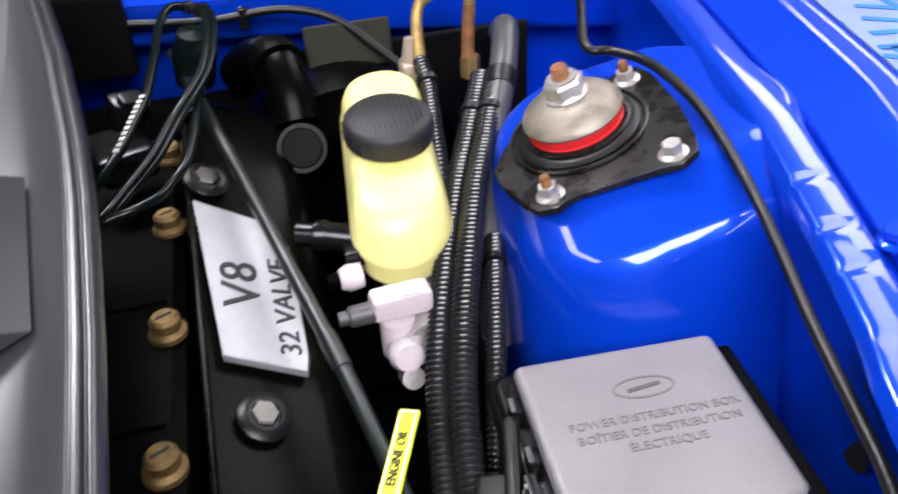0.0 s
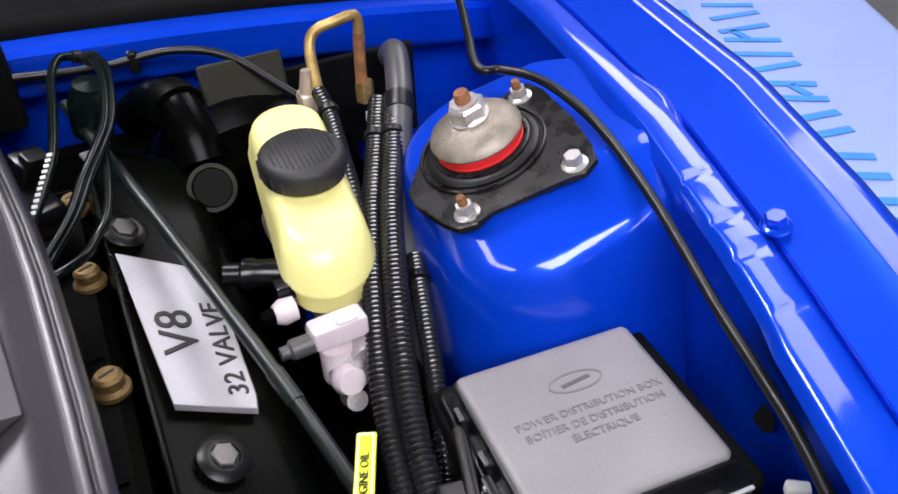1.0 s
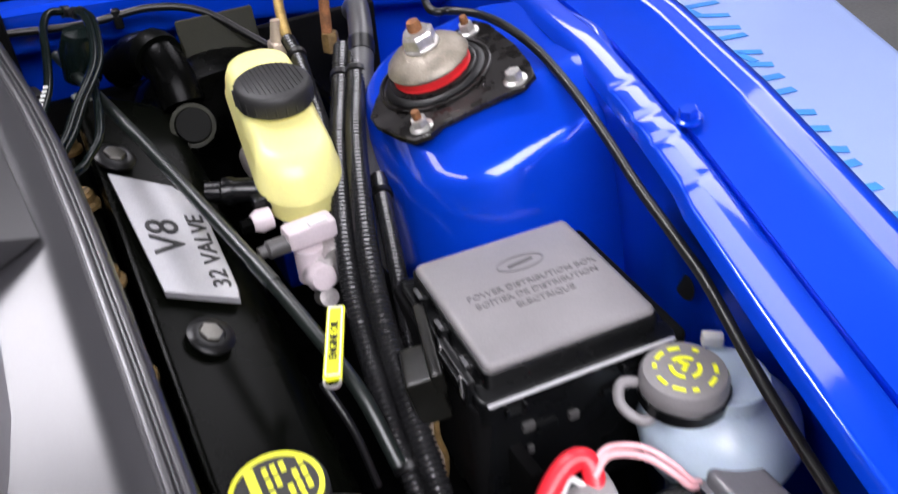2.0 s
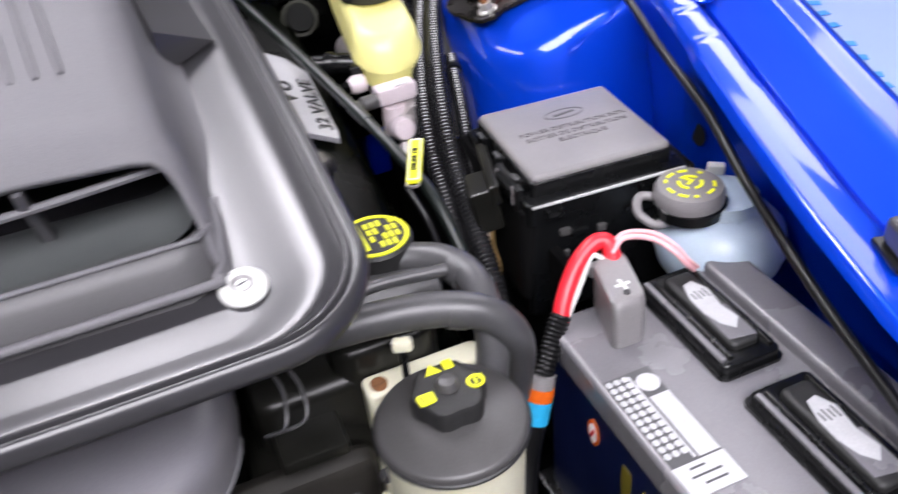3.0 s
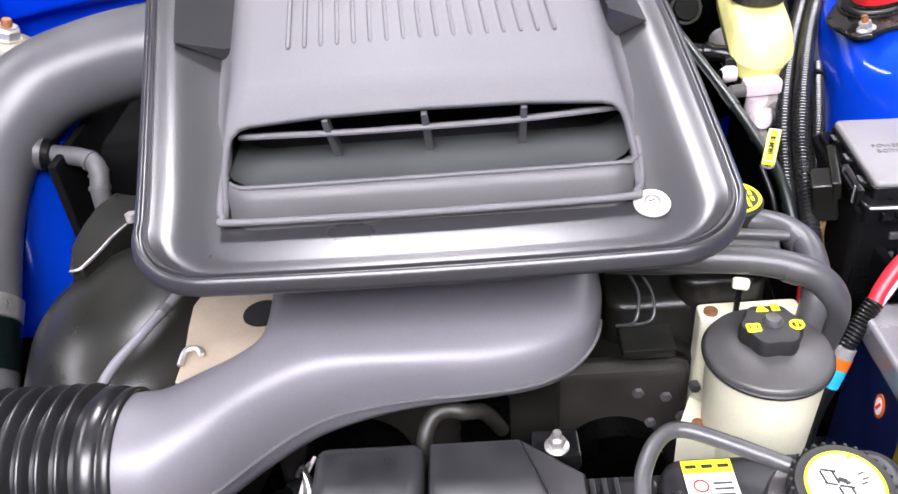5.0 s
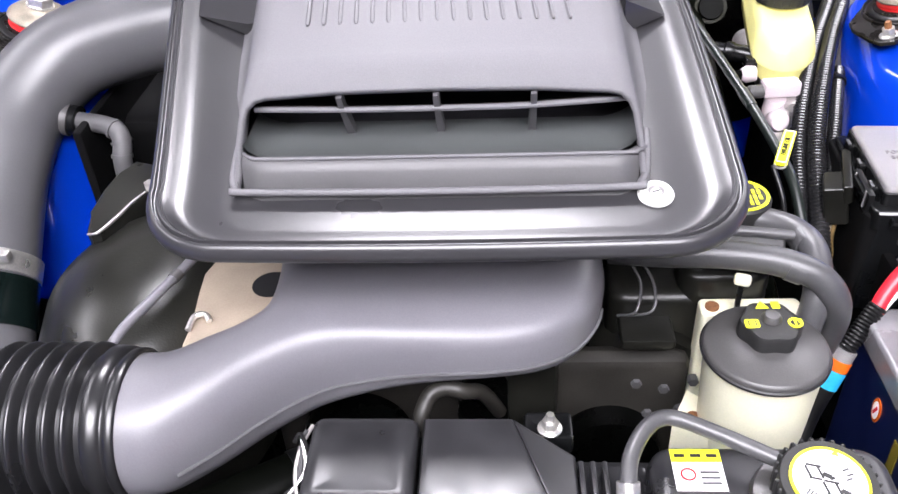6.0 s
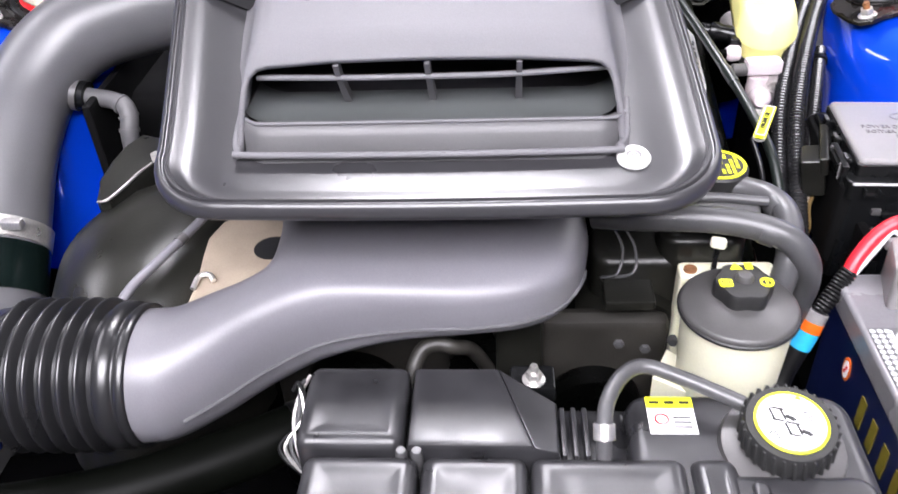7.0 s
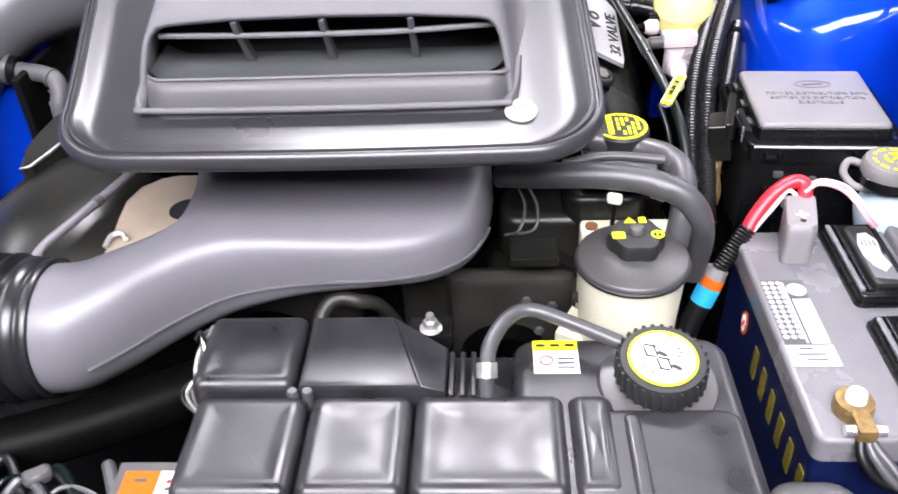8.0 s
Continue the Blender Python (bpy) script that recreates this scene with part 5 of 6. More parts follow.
part("conduit", corrugated([(0.534, 0.600, 0.930), (0.503, 0.530, 0.912), (0.476, 0.470, 0.898), (0.450, 0.402, 0.880), (0.427, 0.335, 0.860), (0.412, 0.28, 0.838), (0.402, 0.22, 0.810), (0.395, 0.15, 0.765), (0.390, 0.10, 0.72)], 0.0105, 0.0026, 0.0046), M_LOOM, lm)
loom_bands(lm)
lm = thing("wiring_loom", (0.50, 0.45, 0.86), "black corrugated conduit of the wiring loom", "conduit", "wiring conduits")
part("conduit", corrugated([(0.482, 0.44, 0.860), (0.470, 0.40, 0.852), (0.458, 0.36, 0.842), (0.446, 0.32, 0.828), (0.434, 0.28, 0.805), (0.425, 0.25, 0.775), (0.42, 0.22, 0.74)], 0.0085, 0.002, 0.0042), M_LOOM, lm)
loom_bands(lm)
lm = thing("wiring_loom", (0.48, 0.45, 0.87), "black corrugated conduit of the wiring loom", "conduit", "wiring conduits")
part("conduit", corrugated([(0.520, 0.607, 0.925), (0.488, 0.538, 0.905), (0.460, 0.476, 0.889), (0.433, 0.408, 0.870), (0.410, 0.342, 0.850), (0.396, 0.287, 0.826), (0.386, 0.22, 0.795), (0.382, 0.15, 0.75)], 0.0100, 0.0024, 0.0046), M_LOOM, lm)
loom_bands(lm)
hh = thing("heater_hose", (0.52, 0.6, 0.92), "smooth dark grey rubber hose beside the strut tower", "hose")
part("hose", tube([(0.566, 0.690, 0.930), (0.562, 0.665, 0.944), (0.553, 0.635, 0.943), (0.536, 0.590, 0.930), (0.512, 0.540, 0.908), (0.492, 0.49, 0.88), (0.478, 0.44, 0.84), (0.47, 0.40, 0.78)], 0.0130, 18), M_HOSE, hh)
part("end_band", tube([(0.5365, 0.592, 0.931), (0.529, 0.575, 0.924)], 0.0142, 18), M_RUBBER, hh)

TAG5 = (0.1565, 0.032, 0.697)
# ---- engine ----
eng = thing("engine", (0, 0.3, 0.5), "large V8 engine with dark cam covers and a grey name plate", "engine")
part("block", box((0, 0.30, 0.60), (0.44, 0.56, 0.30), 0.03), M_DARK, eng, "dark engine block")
part("front_cover", box((0.02, 0.015, 0.62), (0.42, 0.03, 0.30), 0.02), M_FRONT, eng, "dark timing cover")


def cam_z(x, y, side=1):
    return 0.8905 - 0.47 * (abs(x) - 0.264) + 0.23 * (y - 0.41)


def cam_cover(side):
    prof = [(0.240, -0.14), (0.242, -0.02), (0.246, -0.006), (0.252, -0.002), (0.32, -0.002), (0.334, -0.008), (0.345, -0.03), (0.348, -0.16)]
    rings = []
    for y, dz in ((0.10, -0.08), (0.105, -0.02), (0.115, -0.004), (0.13, 0.0), (0.30, 0.0), (0.62, 0.0), (0.66, -0.02), (0.665, -0.1)):
        rings.append([Vector((side * x, y, cam_z(x, y) + d + dz - 0.008)) for x, d in prof])
    bm = loft(rings, caps=False, closed=False)
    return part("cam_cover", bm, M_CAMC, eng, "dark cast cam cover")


cam_cover(1)
cam_cover(-1)
pl = part("name_plate", prism([(0.252, 0.487), (0.262, 0.343), (0.315, 0.338), (0.318, 0.352), (0.318, 0.455), (0.300, 0.478)], -0.004, 0.002, 0.001, lambda x, y: cam_z(x, y)), M_PLATE, eng, "brushed metal name plate with black lettering")
ax = Vector((0, 1, 0.23)).normalized()
ay = Vector((-1, 0, 0.47)).normalized()
az = ax.cross(ay).normalized()
ay = az.cross(ax)


def on_plate(x, y):
    m = Matrix((ax, ay, az)).transposed().to_4x4()
    m.translation = Vector((x, y, cam_z(x, y) + 0.0026))
    return m


part("lettering", lettering("V8", 0.040, on_plate(0.280, 0.408)), M_INK, pl)
part("lettering", lettering("32 VALVE", 0.022, on_plate(0.3075, 0.394)), M_INK, pl)
for x, y in ((0.282, 0.303), (0.262, 0.52)):
    g = part("cover_grommet", lathe([(0, 0), (0.018, 0), (0.019, 0.003), (0.015, 0.006), (0.0105, 0.006), (0.010, 0.003), (0, 0.003)], (x, y, cam_z(x, y) - 0.006), (13, 25, 0), 28), M_RUBBER, eng)
    part("cover_bolt", hexnut((x, y, cam_z(x, y) - 0.004), 0.0100, 0.006, (13, 25, 0)), M_DULL, g, "dull grey bolt head")
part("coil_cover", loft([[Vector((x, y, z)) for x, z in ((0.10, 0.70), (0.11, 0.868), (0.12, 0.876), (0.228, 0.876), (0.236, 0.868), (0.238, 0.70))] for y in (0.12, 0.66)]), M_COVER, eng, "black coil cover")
for y in (0.261, 0.386, 0.520, 0.64):
    b = part("cover_screw", merge(lathe([(0, 0.876), (0.0135, 0.876), (0.0135, 0.880), (0.0105, 0.883), (0.0105, 0.890), (0.008, 0.893), (0, 0.893)], (0.226, y - 0.008, 0), seg=24)), M_LEAD, eng, "dull gold cover screw")
    part("screw_slot", box((0.226, y - 0.008, 0.8932), (0.012, 0.002, 0.0008), 0, 1, (0, 0, 25)), M_INK, b)
    part("cover_rib", box((0.17, y + 0.030, 0.877), (0.110, 0.004, 0.004), 0.001), M_COVER, eng)
oc = part("oil_cap", lathe([(0, 0.868), (0.029, 0.868), (0.030, 0.872), (0.030, 0.886), (0.027, 0.889), (0, 0.889)], (0.279, 0.106, 0), (0, 0, 0), 40), M_CAP, eng, "black oil filler cap with yellow print")
part("cap_ring", lathe([(0.0245, 0.8885), (0.0275, 0.8885), (0.0275, 0.8898), (0.0245, 0.8898)], (0.279, 0.106, 0), seg=36), M_NEON, oc)
part("cap_bar", box((0.268, 0.108, 0.8893), (0.006, 0.038, 0.001), 0), M_NEON, oc)
for k in range(5):
    w = 0.5 * math.sqrt(1 - ((k - 2) / 3.2) ** 2)
    for j in range(4):
        if (k + j) % 4 != 3:
            part("cap_print", box((0.2765 + 0.0052 * k, 0.1205 - 0.0095 * j, 0.8893), (0.0030, 0.0068 * (0.6 + w), 0.001), 0), M_NEON, oc)
part("filler_neck", lathe([(0, 0.78), (0.026, 0.78), (0.024, 0.868), (0, 0.868)], (0.279, 0.106, 0), seg=28), M_DARK, eng)
part("intake_manifold", box((-0.02, 0.34, 0.80), (0.26, 0.44, 0.14), 0.03), M_DARK, eng, "dark intake manifold")
# front drive: pulleys, alternator, idlers
for x, y, z, r, w in ((0.02, -0.03, 0.585, 0.080, 0.030), (0.155, -0.01, 0.66, 0.050, 0.030), (-0.10, -0.02, 0.68, 0.055, 0.03), (0.05, -0.02, 0.735, 0.045, 0.03), (0.215, 0.03, 0.60, 0.06, 0.03)):
    part("pulley", lathe([(0, -w / 2), (r * 0.4, -w / 2), (r * 0.5, -w / 4), (r * 0.85, -w / 4), (r, -w / 2), (r, w / 2), (r * 0.85, w / 2), (0, w / 2)], (x, y, z), (90, 0, 0), 36), M_DARK, eng, "dark steel drive pulley")
part("water_outlet", tube([(0.045, -0.035, 0.74), (0.030, -0.052, 0.782), (0.014, -0.066, 0.799), (-0.002, -0.066, 0.803), (-0.016, -0.073, 0.800), (-0.024, -0.090, 0.784), (-0.026, -0.102, 0.74)], 0.0072, 20), M_FRONT, eng, "dull grey arched water pipe")
part("tensioner", box((0.075, -0.02, 0.75), (0.05, 0.04, 0.12), 0.012), M_CAST, eng, "dark cast tensioner arm")
alt = thing("alternator", (0.18, 0.05, 0.72), "dark cast alternator with bolts", "alternator")
part("housing", lathe([(0, -0.06), (0.05, -0.06), (0.06, -0.045), (0.062, 0.03), (0.05, 0.05), (0, 0.05)], (0.195, 0.07, 0.73), (90, 0, 0), 36), M_CAST, alt)
part("vent_fin", box((0.185, 0.02, 0.795), (0.05, 0.05, 0.012), 0.003), M_CAST, alt)
part("rear_shell", slab(0.150, 0.262, 0.030, 0.100, 0.74, 0.826, 0.02, 0.012), M_CAST, alt, "brown grey cast shell")
part("shell_plate", slab(0.216, 0.300, 0.030, 0.085, 0.80, 0.850, 0.018, 0.008), M_CAST, alt, "dark cast plate")
for x, z in ((0.205, 0.735), (0.192, 0.70), (0.222, 0.705), (0.232, 0.745), (0.178, 0.742)):
    part("case_bolt", hexnut((x, 0.004, z), 0.0055, 0.008, (90, 0, 0)), M_HOSE, alt)
tag5 = thing("number_tag", TAG5, "small white triangular tag with a black five", "tag")
# The tag's white is set down to a dark grey.
part("tag_plate", loft([[Vector(TAG5) + Vector((u, 0.72 * v - d, 0.70 * v)) for u, v in ((-0.014, -0.014), (0.014, -0.014), (0.0105, 0.005), (0.003, 0.026), (-0.003, 0.026), (-0.0105, 0.005))] for d in (0, 0.002)]), mat("greyed_tag", (0.11, 0.108, 0.10), 0.6, 0.0, 0.15, 40), tag5)
part("lettering", lettering("5", 0.021, pose(TAG5[0] + 0.003, TAG5[1] - 0.0085, TAG5[2] - 0.005, 44, 0, 0)), M_INK, tag5)
part("stalk", tube([(TAG5[0], TAG5[1] + 0.02, TAG5[2] + 0.01), (TAG5[0], TAG5[1] + 0.05, TAG5[2] - 0.01), (TAG5[0] - 0.01, TAG5[1] + 0.09, TAG5[2] - 0.05)], 0.006, 10), M_DARK, tag5)

# dip stick with tag
dip = thing("dipstick", (0.30, 0.4, 0.9), "grey steel dipstick tube across the cam cover", "dipstick")
part("tube", tube([(0.245, 0.690, 0.955), (0.268, 0.590, 0.942), (0.291, 0.500, 0.924), (0.3145, 0.400, 0.904), (0.336, 0.310, 0.883), (0.350, 0.246, 0.866), (0.361, 0.195, 0.846), (0.367, 0.15, 0.81)], 0.0056, 14), M_DIP, dip)
part("collar", tube([(0.3315, 0.330, 0.8878), (0.338, 0.302, 0.881)], 0.0066, 14), M_DIP, dip)
part("mount_tab", box((0.254, 0.61, 0.938), (0.014, 0.020, 0.004), 0.001, 1, (0, 0, 14)), M_STEEL, dip)
tg = thing("oil_tag", (0.36, 0.24, 0.865), "bright yellow engine oil dipstick tag", "tag")
tx = Vector((-0.030, -0.072, 0.002)).normalized()
tz = Vector((-0.10, -0.25, 1.0))
tz = (tz - tx * tz.dot(tx)).normalized()
ty = tz.cross(tx)
tm = Matrix((tx, ty, tz)).transposed().to_4x4()
tm.translation = Vector((0.358, 0.229, 0.869))


def on_tag(bm, u=0, v=0, w=0):
    bmesh.ops.transform(bm, matrix=tm @ pose(u, v, w), verts=bm.verts)
    return bm


part("plate", on_tag(box((0, 0, 0), (0.080, 0.0135, 0.004), 0.0012)), M_NEON, tg)
part("border", on_tag(loft([[Vector((x, y, z)) for x, y in rrect(-0.038 + i, 0.038 - i, -0.0054 + i, 0.0054 - i, 0.001, 2)] for i, z in ((0, 0.0018), (0, 0.0026), (0.001, 0.0026), (0.001, 0.0018))], caps=False)), M_WHITE, tg)
part("lettering", on_tag(lettering("ENGINE OIL", 0.0080, pose(0, 0, 0.0024, 0, 0, 180))), M_INK, tg)
part("loop", on_tag(lathe([(0.005, 0), (0.0065, 0.001), (0.0065, 0.003), (0.005, 0.003)], (0.042, 0, -0.002), seg=24)), M_STEEL, tg)
part("stem", tube([(0.336, 0.195, 0.868), (0.345, 0.17, 0.84), (0.35, 0.15, 0.80)], 0.003, 10), M_RUBBER, tg)

# hoses by the scoop
for pts, r, lab in (([(0.20, 0.098, 0.890), (0.255, 0.094, 0.879), (0.295, 0.088, 0.873), (0.322, 0.068, 0.874), (0.332, 0.035, 0.872), (0.328, 0.0, 0.85), (0.32, -0.01, 0.80)], 0.0125, "grey rubber coolant hose curving beside the scoop"), ([(0.15, 0.045, 0.870), (0.195, 0.026, 0.880), (0.245, 0.018, 0.884), (0.290, 0.010, 0.882), (0.322, 0.000, 0.874), (0.340, -0.006, 0.855), (0.350, 0.002, 0.82), (0.352, 0.02, 0.76)], 0.0130, "grey rubber coolant hose behind the steering reservoir")):
    hs = thing("coolant_hose", pts[2], lab, "hose", "coolant hoses")
    part("hose", tube(pts, r, 20), M_HOSE, hs)
    a, b = Vector(pts[3]), Vector(pts[4])
    part("print_mark", sweep([a.lerp(b, 0.3), a.lerp(b, 0.7)], r + 0.0004, 20), M_HOSE, hs)
tb = thing("steel_bracket", (0.28, 0.05, 0.86), "dark cast bracket between the hoses", "bracket")
part("arm", box((0.275, 0.060, 0.865), (0.075, 0.040, 0.016), 0.006, 2, (8, 0, -14)), M_HOSE, tb)
part("strut", tube([(0.215, 0.05, 0.878), (0.26, 0.052, 0.885), (0.315, 0.048, 0.882)], 0.005, 10), M_HOSE, tb)
for k in range(2):
    part("wire", tube([(0.168 + 0.010 * k, 0.040, 0.862), (0.176 + 0.012 * k, 0.018, 0.850), (0.170 + 0.014 * k, -0.002, 0.835), (0.156, 0.010, 0.82)], 0.0014, 8), M_HOSE, tb)

# battery leads
bl = thing("battery_lead", (0.42, 0.05, 0.83), "thick red and white positive battery leads", "cable")
part("red_lead", tube([(0.466, 0.056, 0.822), (0.469, 0.072, 0.834), (0.457, 0.076, 0.835), (0.438, 0.070, 0.824), (0.420, 0.058, 0.806), (0.410, 0.048, 0.790)], 0.0076, 16), M_REDW, bl)
part("white_lead", tube([(0.462, 0.058, 0.824), (0.452, 0.068, 0.830), (0.438, 0.060, 0.816), (0.422, 0.050, 0.80), (0.412, 0.044, 0.788)], 0.0024, 10), M_WPLA, bl)
part("pink_lead", tube([(0.466, 0.060, 0.832), (0.4805, 0.0655, 0.839), (0.498, 0.0535, 0.8405), (0.5095, 0.0385, 0.834), (0.5215, 0.034, 0.818), (0.535, 0.040, 0.802)], 0.0024, 10), M_PINK, bl)
part("pink_lead", tube([(0.466, 0.064, 0.832), (0.4825, 0.0705, 0.840), (0.502, 0.0580, 0.8420), (0.5140, 0.0420, 0.835), (0.5260, 0.0370, 0.818), (0.540, 0.042, 0.802)], 0.0021, 10), M_PINK, bl)
part("conduit", corrugated([(0.412, 0.050, 0.795), (0.400, 0.042, 0.780), (0.390, 0.034, 0.768), (0.380, 0.026, 0.755)], 0.0092, 0.0014, 0.004), M_RUBBER, bl)
part("grey_wrap", tube([(0.3815, 0.0275, 0.760), (0.3775, 0.0245, 0.750)], 0.0115, 20), M_LID, bl)
part("orange_tape", tube([(0.3775, 0.0245, 0.750), (0.3735, 0.0215, 0.740)], 0.0122, 20), M_ORANGE, bl, "orange tape")
part("blue_tape", tube([(0.3735, 0.0215, 0.740), (0.366, 0.0165, 0.722)], 0.0125, 20), M_TEAL, bl, "bright blue tape")
part("lower_conduit", tube([(0.366, 0.0165, 0.722), (0.352, 0.005, 0.69), (0.335, -0.02, 0.65), (0.32, -0.05, 0.60)], 0.0115, 18), M_RUBBER, bl)

# ignition leads and plugs behind the scoop
HOSE_A = [(0.145, 0.420, 0.930), (0.190, 0.464, 0.952), (0.208, 0.491, 0.962), (0.220, 0.521, 0.970), (0.230, 0.554, 0.977), (0.237, 0.612, 0.985), (0.242, 0.668, 0.992), (0.252, 0.700, 0.995), (0.270, 0.708, 0.990)]
HOSE_B = [(0.150, 0.390, 0.932), (0.193, 0.427, 0.945), (0.212, 0.457, 0.950), (0.230, 0.487, 0.956), (0.246, 0.526, 0.964), (0.261, 0.554, 0.972), (0.274, 0.588, 0.978), (0.281, 0.635, 0.986), (0.282, 0.675, 0.991), (0.274, 0.702, 0.990)]
HOSE_C = [(0.150, 0.405, 0.932), (0.195, 0.430, 0.942), (0.216, 0.437, 0.944), (0.234, 0.448, 0.945), (0.244, 0.465, 0.946), (0.254, 0.481, 0.950), (0.260, 0.505, 0.954), (0.265, 0.545, 0.958), (0.268, 0.600, 0.960)]
beside = [(x + 0.006, y + 0.006, z - 0.002) for x, y, z in HOSE_B]
for k, (pts, r) in enumerate(((HOSE_A, 0.0040), (HOSE_B, 0.0040), (beside, 0.0034), (HOSE_C, 0.0038))):
    ld = thing("vacuum_hose", pts[2], "thin dark green rubber hose looping behind the scoop", "hose", "vacuum hoses")
    part("hose", tube(pts, r, 12), M_GREEN, ld)
    part("end_sleeve", sweep([Vector(pts[-1]).lerp(Vector(pts[-2]), s) for s in (0, 0.35)], r + 0.002, 12), M_RUBBER, ld)
    if k == 0:
        a, b = Vector((0.2085, 0.491, 0.9625)), Vector((0.2285, 0.548, 0.9765))
        for j in range(11):
            p = a.lerp(b, j / 10)
            part("printed_dash", box((p.x - 0.0005, p.y - 0.001, p.z + 0.0034), (0.0042, 0.0040, 0.0012), 0.0004, 1, (12, 0, -10)), M_WPLA, ld)
plug = thing("wiring_plug", (0.21, 0.57, 0.98), "grey and black wiring plug cluster", "plug")
part("shell", box((0.205, 0.600, 0.945), (0.030, 0.026, 0.030), 0.005, 2, (20, 10, 30)), M_BLACK, plug)
part("insert", box((0.212, 0.590, 0.958), (0.020, 0.016, 0.012), 0.003, 2, (20, 10, 30)), M_RUBBER, plug)
part("base", box((0.195, 0.57, 0.92), (0.05, 0.06, 0.03), 0.008, 2, (0, 0, 20)), M_BLACK, plug)
part("boot", lathe([(0, 0), (0.018, 0), (0.02, 0.03), (0.014, 0.05), (0, 0.052)], (0.262, 0.655, 0.940), (10, 10, 0), 24), M_GREEN, plug)
bk = thing("bulkhead_bracket", (0.37, 0.64, 0.93), "olive painted steel plate below the cowl", "bracket")
part("plate", box((0.410, 0.692, 0.938), (0.085, 0.006, 0.045), 0.002, 1, (-20, 0, 0)), M_OLIVE, bk)
part("black_cable", tube([(0.20, 0.73, 0.975), (0.28, 0.728, 0.968), (0.35, 0.722, 0.972), (0.40, 0.705, 0.962), (0.44, 0.67, 0.935), (0.46, 0.65, 0.92)], 0.0042, 10), M_RUBBER, bk)
part("cable_clip", box((0.315, 0.728, 0.966), (0.010, 0.012, 0.022), 0.003), M_BLACK, bk)
part("black_elbow", tube([(0.300, 0.715, 0.915), (0.322, 0.690, 0.938), (0.337, 0.660, 0.943), (0.344, 0.632, 0.925), (0.3455, 0.614, 0.902)], 0.0215, 24), M_DARK, bk)
part("elbow_rim", tube([(0.333, 0.668, 0.9435), (0.337, 0.660, 0.943), (0.3385, 0.655, 0.9415)], 0.0258, 28), M_COVER, bk)

# ---- other bank and small parts on the far side ----
bb = thing("beige_bracket", (-0.2, 0.0, 0.84), "beige metal bracket plate with a round hole", "bracket")
bm = prism([(-0.243, 0.050), (-0.240, 0.02), (-0.230, -0.058), (-0.10, -0.058), (-0.10, 0.10), (-0.200, 0.10), (-0.219, 0.094), (-0.235, 0.078)], 0.838, 0.843, 0.001)
part("plate", bm, M_BEIGE, bb)
part("hole", lathe([(0, 0.8432), (0.019, 0.8432), (0.019, 0.8437), (0, 0.8437)], (-0.172, 0.032, 0), seg=24), M_INK, bb, "dark round hole")
part("hook", tube([(-0.234, -0.036, 0.846), (-0.231, -0.022, 0.850), (-0.222, -0.019, 0.850), (-0.216, -0.026, 0.848)], 0.0028, 10), M_STEEL, bb, "bright wire hook")
part("skirt", box((-0.234, 0.0, 0.80), (0.006, 0.10, 0.08), 0.002), M_BEIGE, bb)
gtube = thing("grey_tube", (-0.29, 0.04, 0.82), "thin grey steel coolant tube", "tube")
part("tube", tube([(-0.240, 0.100, 0.858), (-0.257, 0.049, 0.856), (-0.2755, 0.0, 0.854), (-0.294, -0.050, 0.850), (-0.31, -0.09, 0.82)], 0.0048, 14), M_DUCT, gtube)
part("band", tube([(-0.262, 0.036, 0.8555), (-0.2655, 0.027, 0.855)], 0.0058, 14), M_CAPGREY, gtube)
lc = thing("cam_cover_shield", (-0.33, 0.12, 0.84), "dark smooth shield over the exhaust side", "shield")
part("shell", loft([[Vector((-0.32 + a * math.cos(t), 0.075 + b * math.sin(t), z)) for t in (2 * math.pi * k / 40 for k in range(40))] for a, b, z in ((0.125, 0.19, 0.64), (0.118, 0.175, 0.74), (0.104, 0.150, 0.79), (0.090, 0.125, 0.819), (0.070, 0.098, 0.834), (0.045, 0.065, 0.842), (0.02, 0.03, 0.845))]), M_SHIELD, lc)
part("rivet", lathe([(0, 0), (0.006, 0), (0.004, 0.003), (0, 0.004)], (-0.355, 0.03, 0.828), seg=16), M_STEEL, lc)
hs2 = thing("heat_strap", (-0.36, 0.19, 0.86), "dark bent steel lobe with a bright edge", "bracket")
lobe = [(-0.392, 0.124), (-0.383, 0.114), (-0.372, 0.114), (-0.362, 0.141), (-0.357, 0.170), (-0.350, 0.198), (-0.335, 0.235), (-0.345, 0.258), (-0.387, 0.267), (-0.403, 0.245), (-0.408, 0.210), (-0.402, 0.160)]
part("lobe", prism(lobe, -0.030, 0.0, 0.006, lambda x, y: 0.850 - 0.9 * abs(x + 0.375) ** 1.4), M_SHIELD, hs2)
# Pale metal strip along the lobe's edge, thickest at its middle.
part("bright_edge", tube([(-0.386, 0.113, 0.8475), (-0.373, 0.113, 0.8505), (-0.363, 0.140, 0.8510), (-0.358, 0.169, 0.8495), (-0.352, 0.196, 0.847)], lambda s: 0.0010 + 0.0012 * math.sin(math.pi * min(1.0, max(0.0, s))), 10), M_ALU, hs2)
part("bolt", hexnut((-0.348, 0.204, 0.846), 0.007, 0.009), M_STEEL, hs2)
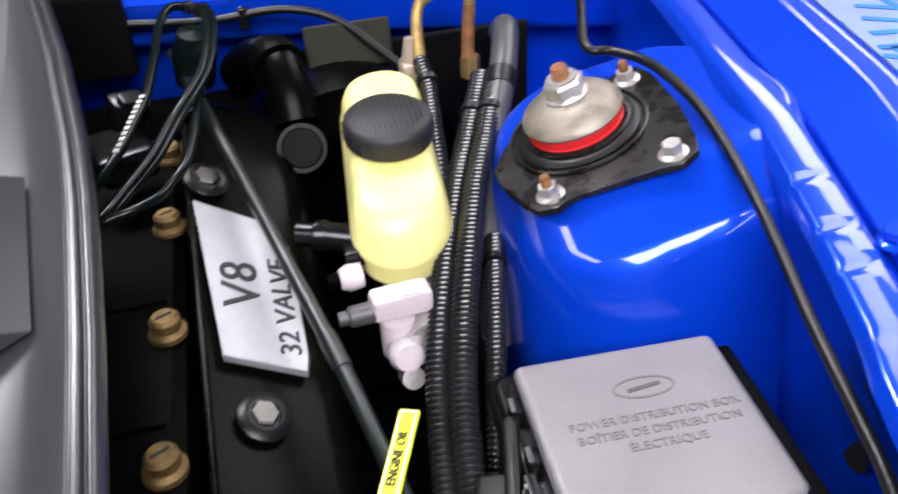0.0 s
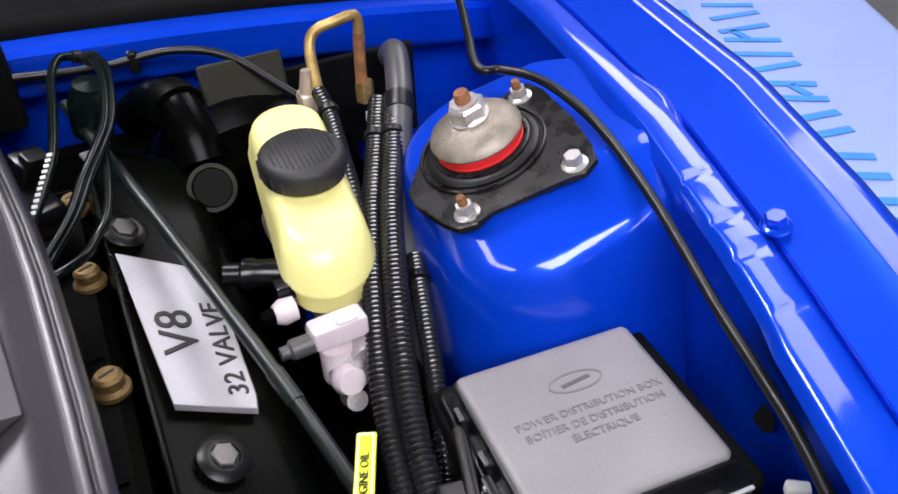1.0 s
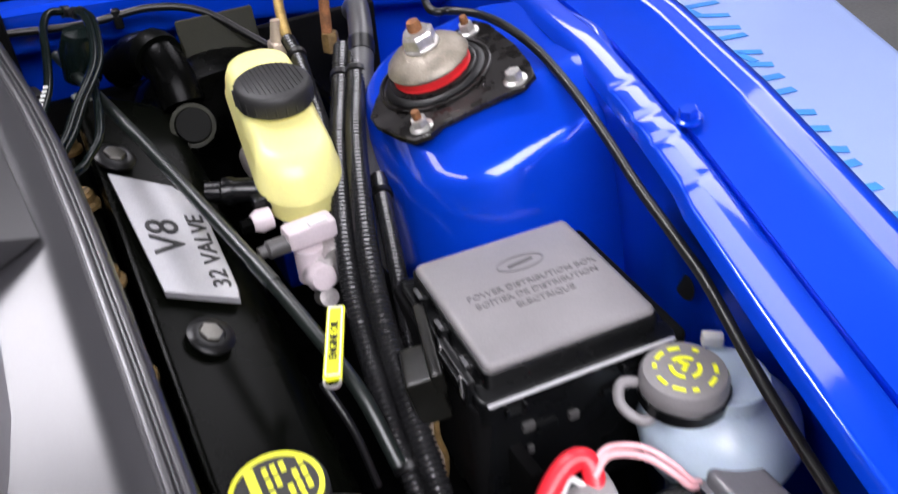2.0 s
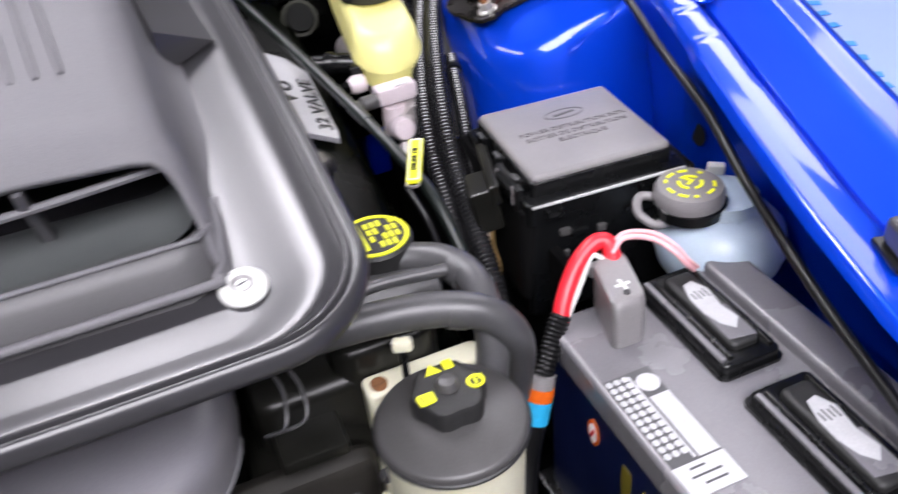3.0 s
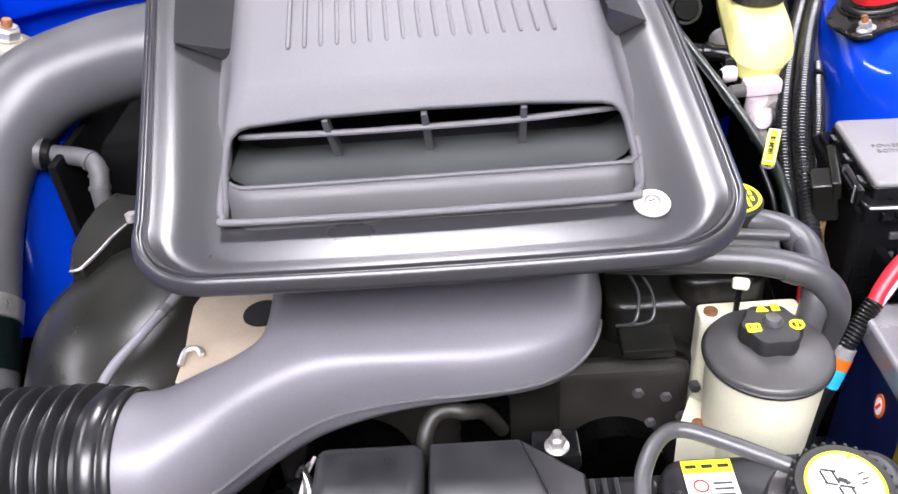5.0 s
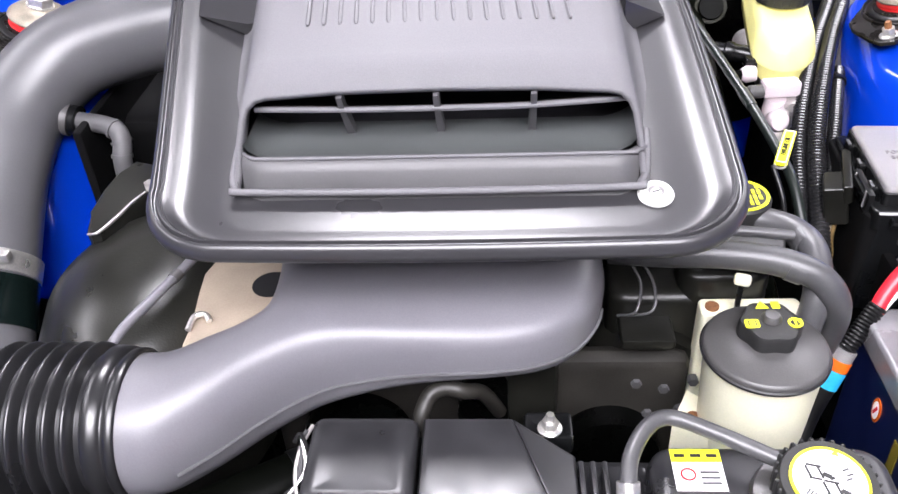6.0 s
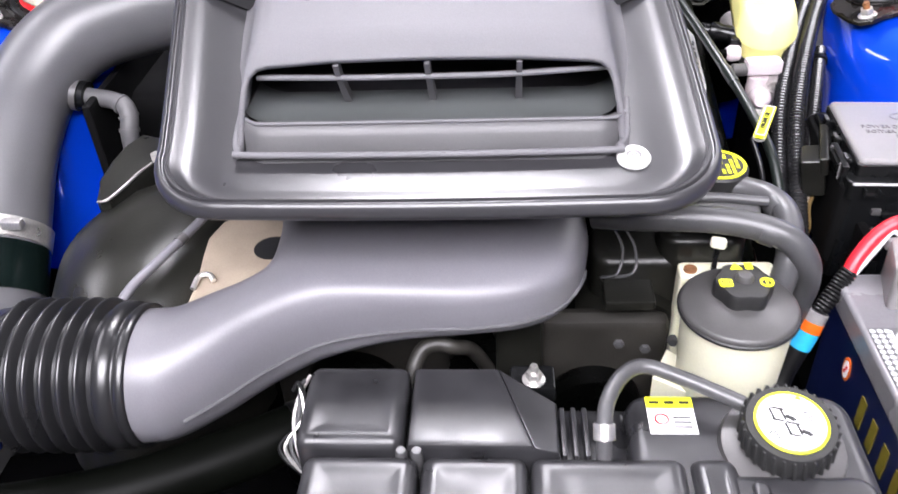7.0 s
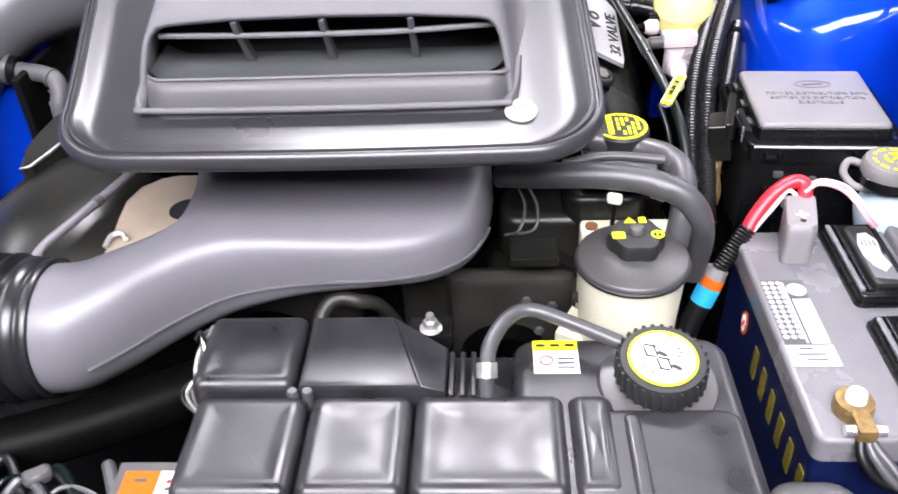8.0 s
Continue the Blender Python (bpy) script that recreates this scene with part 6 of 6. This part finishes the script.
rv = thing("red_valve", (-0.585, 0.40, 0.67), "small red and white plastic valve on the blue wing", "valve")
part("red_cap", lathe([(0, 0), (0.008, 0), (0.008, 0.014), (0, 0.014)], (-0.596, 0.406, 0.664), (0, 40, 0), 16), M_REDW, rv)
part("white_base", lathe([(0, -0.012), (0.010, -0.012), (0.010, 0.0), (0, 0.0)], (-0.588, 0.393, 0.654), (0, 40, 0), 16), M_WPLA, rv)

# ---- radiator end at the front ----
rad = thing("radiator", (0, -0.36, 0.62), "black radiator with plastic end covers", "radiator")
part("core", box((0, -0.42, 0.60), (0.70, 0.05, 0.34), 0.008), M_DARK, rad)
part("top_cover", box((-0.21, -0.335, 0.775), (0.24, 0.12, 0.012), 0.004), M_BLACK, rad)
os_ = thing("orange_sticker", (-0.13, -0.3, 0.79), "orange and white warning sticker on a dark plate", "sticker")
part("plate", box((-0.1210, -0.2790, 0.787), (0.075, 0.055, 0.006), 0.002), M_CAPGREY, os_)
part("orange_field", box((-0.1360, -0.2820, 0.7905), (0.028, 0.040, 0.0008), 0), M_ORANGE, os_, "orange field")
part("white_field", box((-0.1100, -0.2820, 0.7905), (0.023, 0.040, 0.0008), 0), M_WHITE, os_, "white field")
for k in range(3):
    part("print_line", box((-0.109, -0.271 - 0.007 * k, 0.7912), (0.012, 0.003, 0.0006), 0, 1, (0, 0, 20)), M_INKG if k else M_RED, os_)
part("print_line", box((-0.1360, -0.2710, 0.7912), (0.010, 0.003, 0.0006), 0), M_INKG, os_)
lh = thing("radiator_hose", (-0.25, -0.2, 0.74), "thick dark rubber radiator hose below the bellows", "hose")
part("hose", tube([(-0.50, -0.235, 0.745), (-0.38, -0.225, 0.752), (-0.28, -0.205, 0.755), (-0.20, -0.165, 0.750), (-0.13, -0.12, 0.745), (-0.06, -0.08, 0.74)], 0.026, 24), M_COVER, lh)
part("end_ring", tube([(-0.135, -0.123, 0.7455), (-0.12, -0.114, 0.7445)], 0.0275, 24), M_RUBBER, lh)
fw = thing("front_wiring", (-0.22, -0.27, 0.76), "tangle of dark taped wires and clips", "wires")
rng = random.Random(4)
for k in range(9):
    a = Vector((-0.32 + 0.012 * k, -0.28 - 0.01 * (k % 3), 0.765))
    pts = [a, a + Vector((0.02, 0.03 + 0.01 * (k % 2), 0.015)), a + Vector((0.05 + 0.01 * rng.random(), 0.02 * rng.random(), 0.02 * rng.random())), a + Vector((0.08, -0.03 + 0.02 * rng.random(), -0.01)), a + Vector((0.11, -0.05, -0.02))]
    part("wire", tube(pts, 0.0022 + 0.002 * (k % 2), 8), (M_RUBBER, M_GREEN, M_HOSE)[k % 3], fw)
part("wire_clip", box((-0.165, -0.262, 0.782), (0.010, 0.030, 0.014), 0.003, 1, (20, 0, 25)), M_HOSE, fw)
part("plug", box((-0.225, -0.262, 0.785), (0.022, 0.014, 0.012), 0.003, 1, (10, 0, 30)), M_CAPGREY, fw)
tw = thing("twisted_wires", (-0.11, -0.15, 0.80), "bundle of thin pale wires beside the tank", "wires")
for k in range(4):
    part("wire", tube([(-0.106 - 0.004 * k, -0.130 - 0.006 * k, 0.826), (-0.112, -0.145, 0.822 + 0.003 * k), (-0.116 + 0.004 * k, -0.165, 0.812), (-0.112 - 0.005 * k, -0.185, 0.795), (-0.10, -0.20, 0.77)], 0.0019, 8), (M_ALU, M_HOSE, M_STEEL, M_RUBBER)[k], tw)
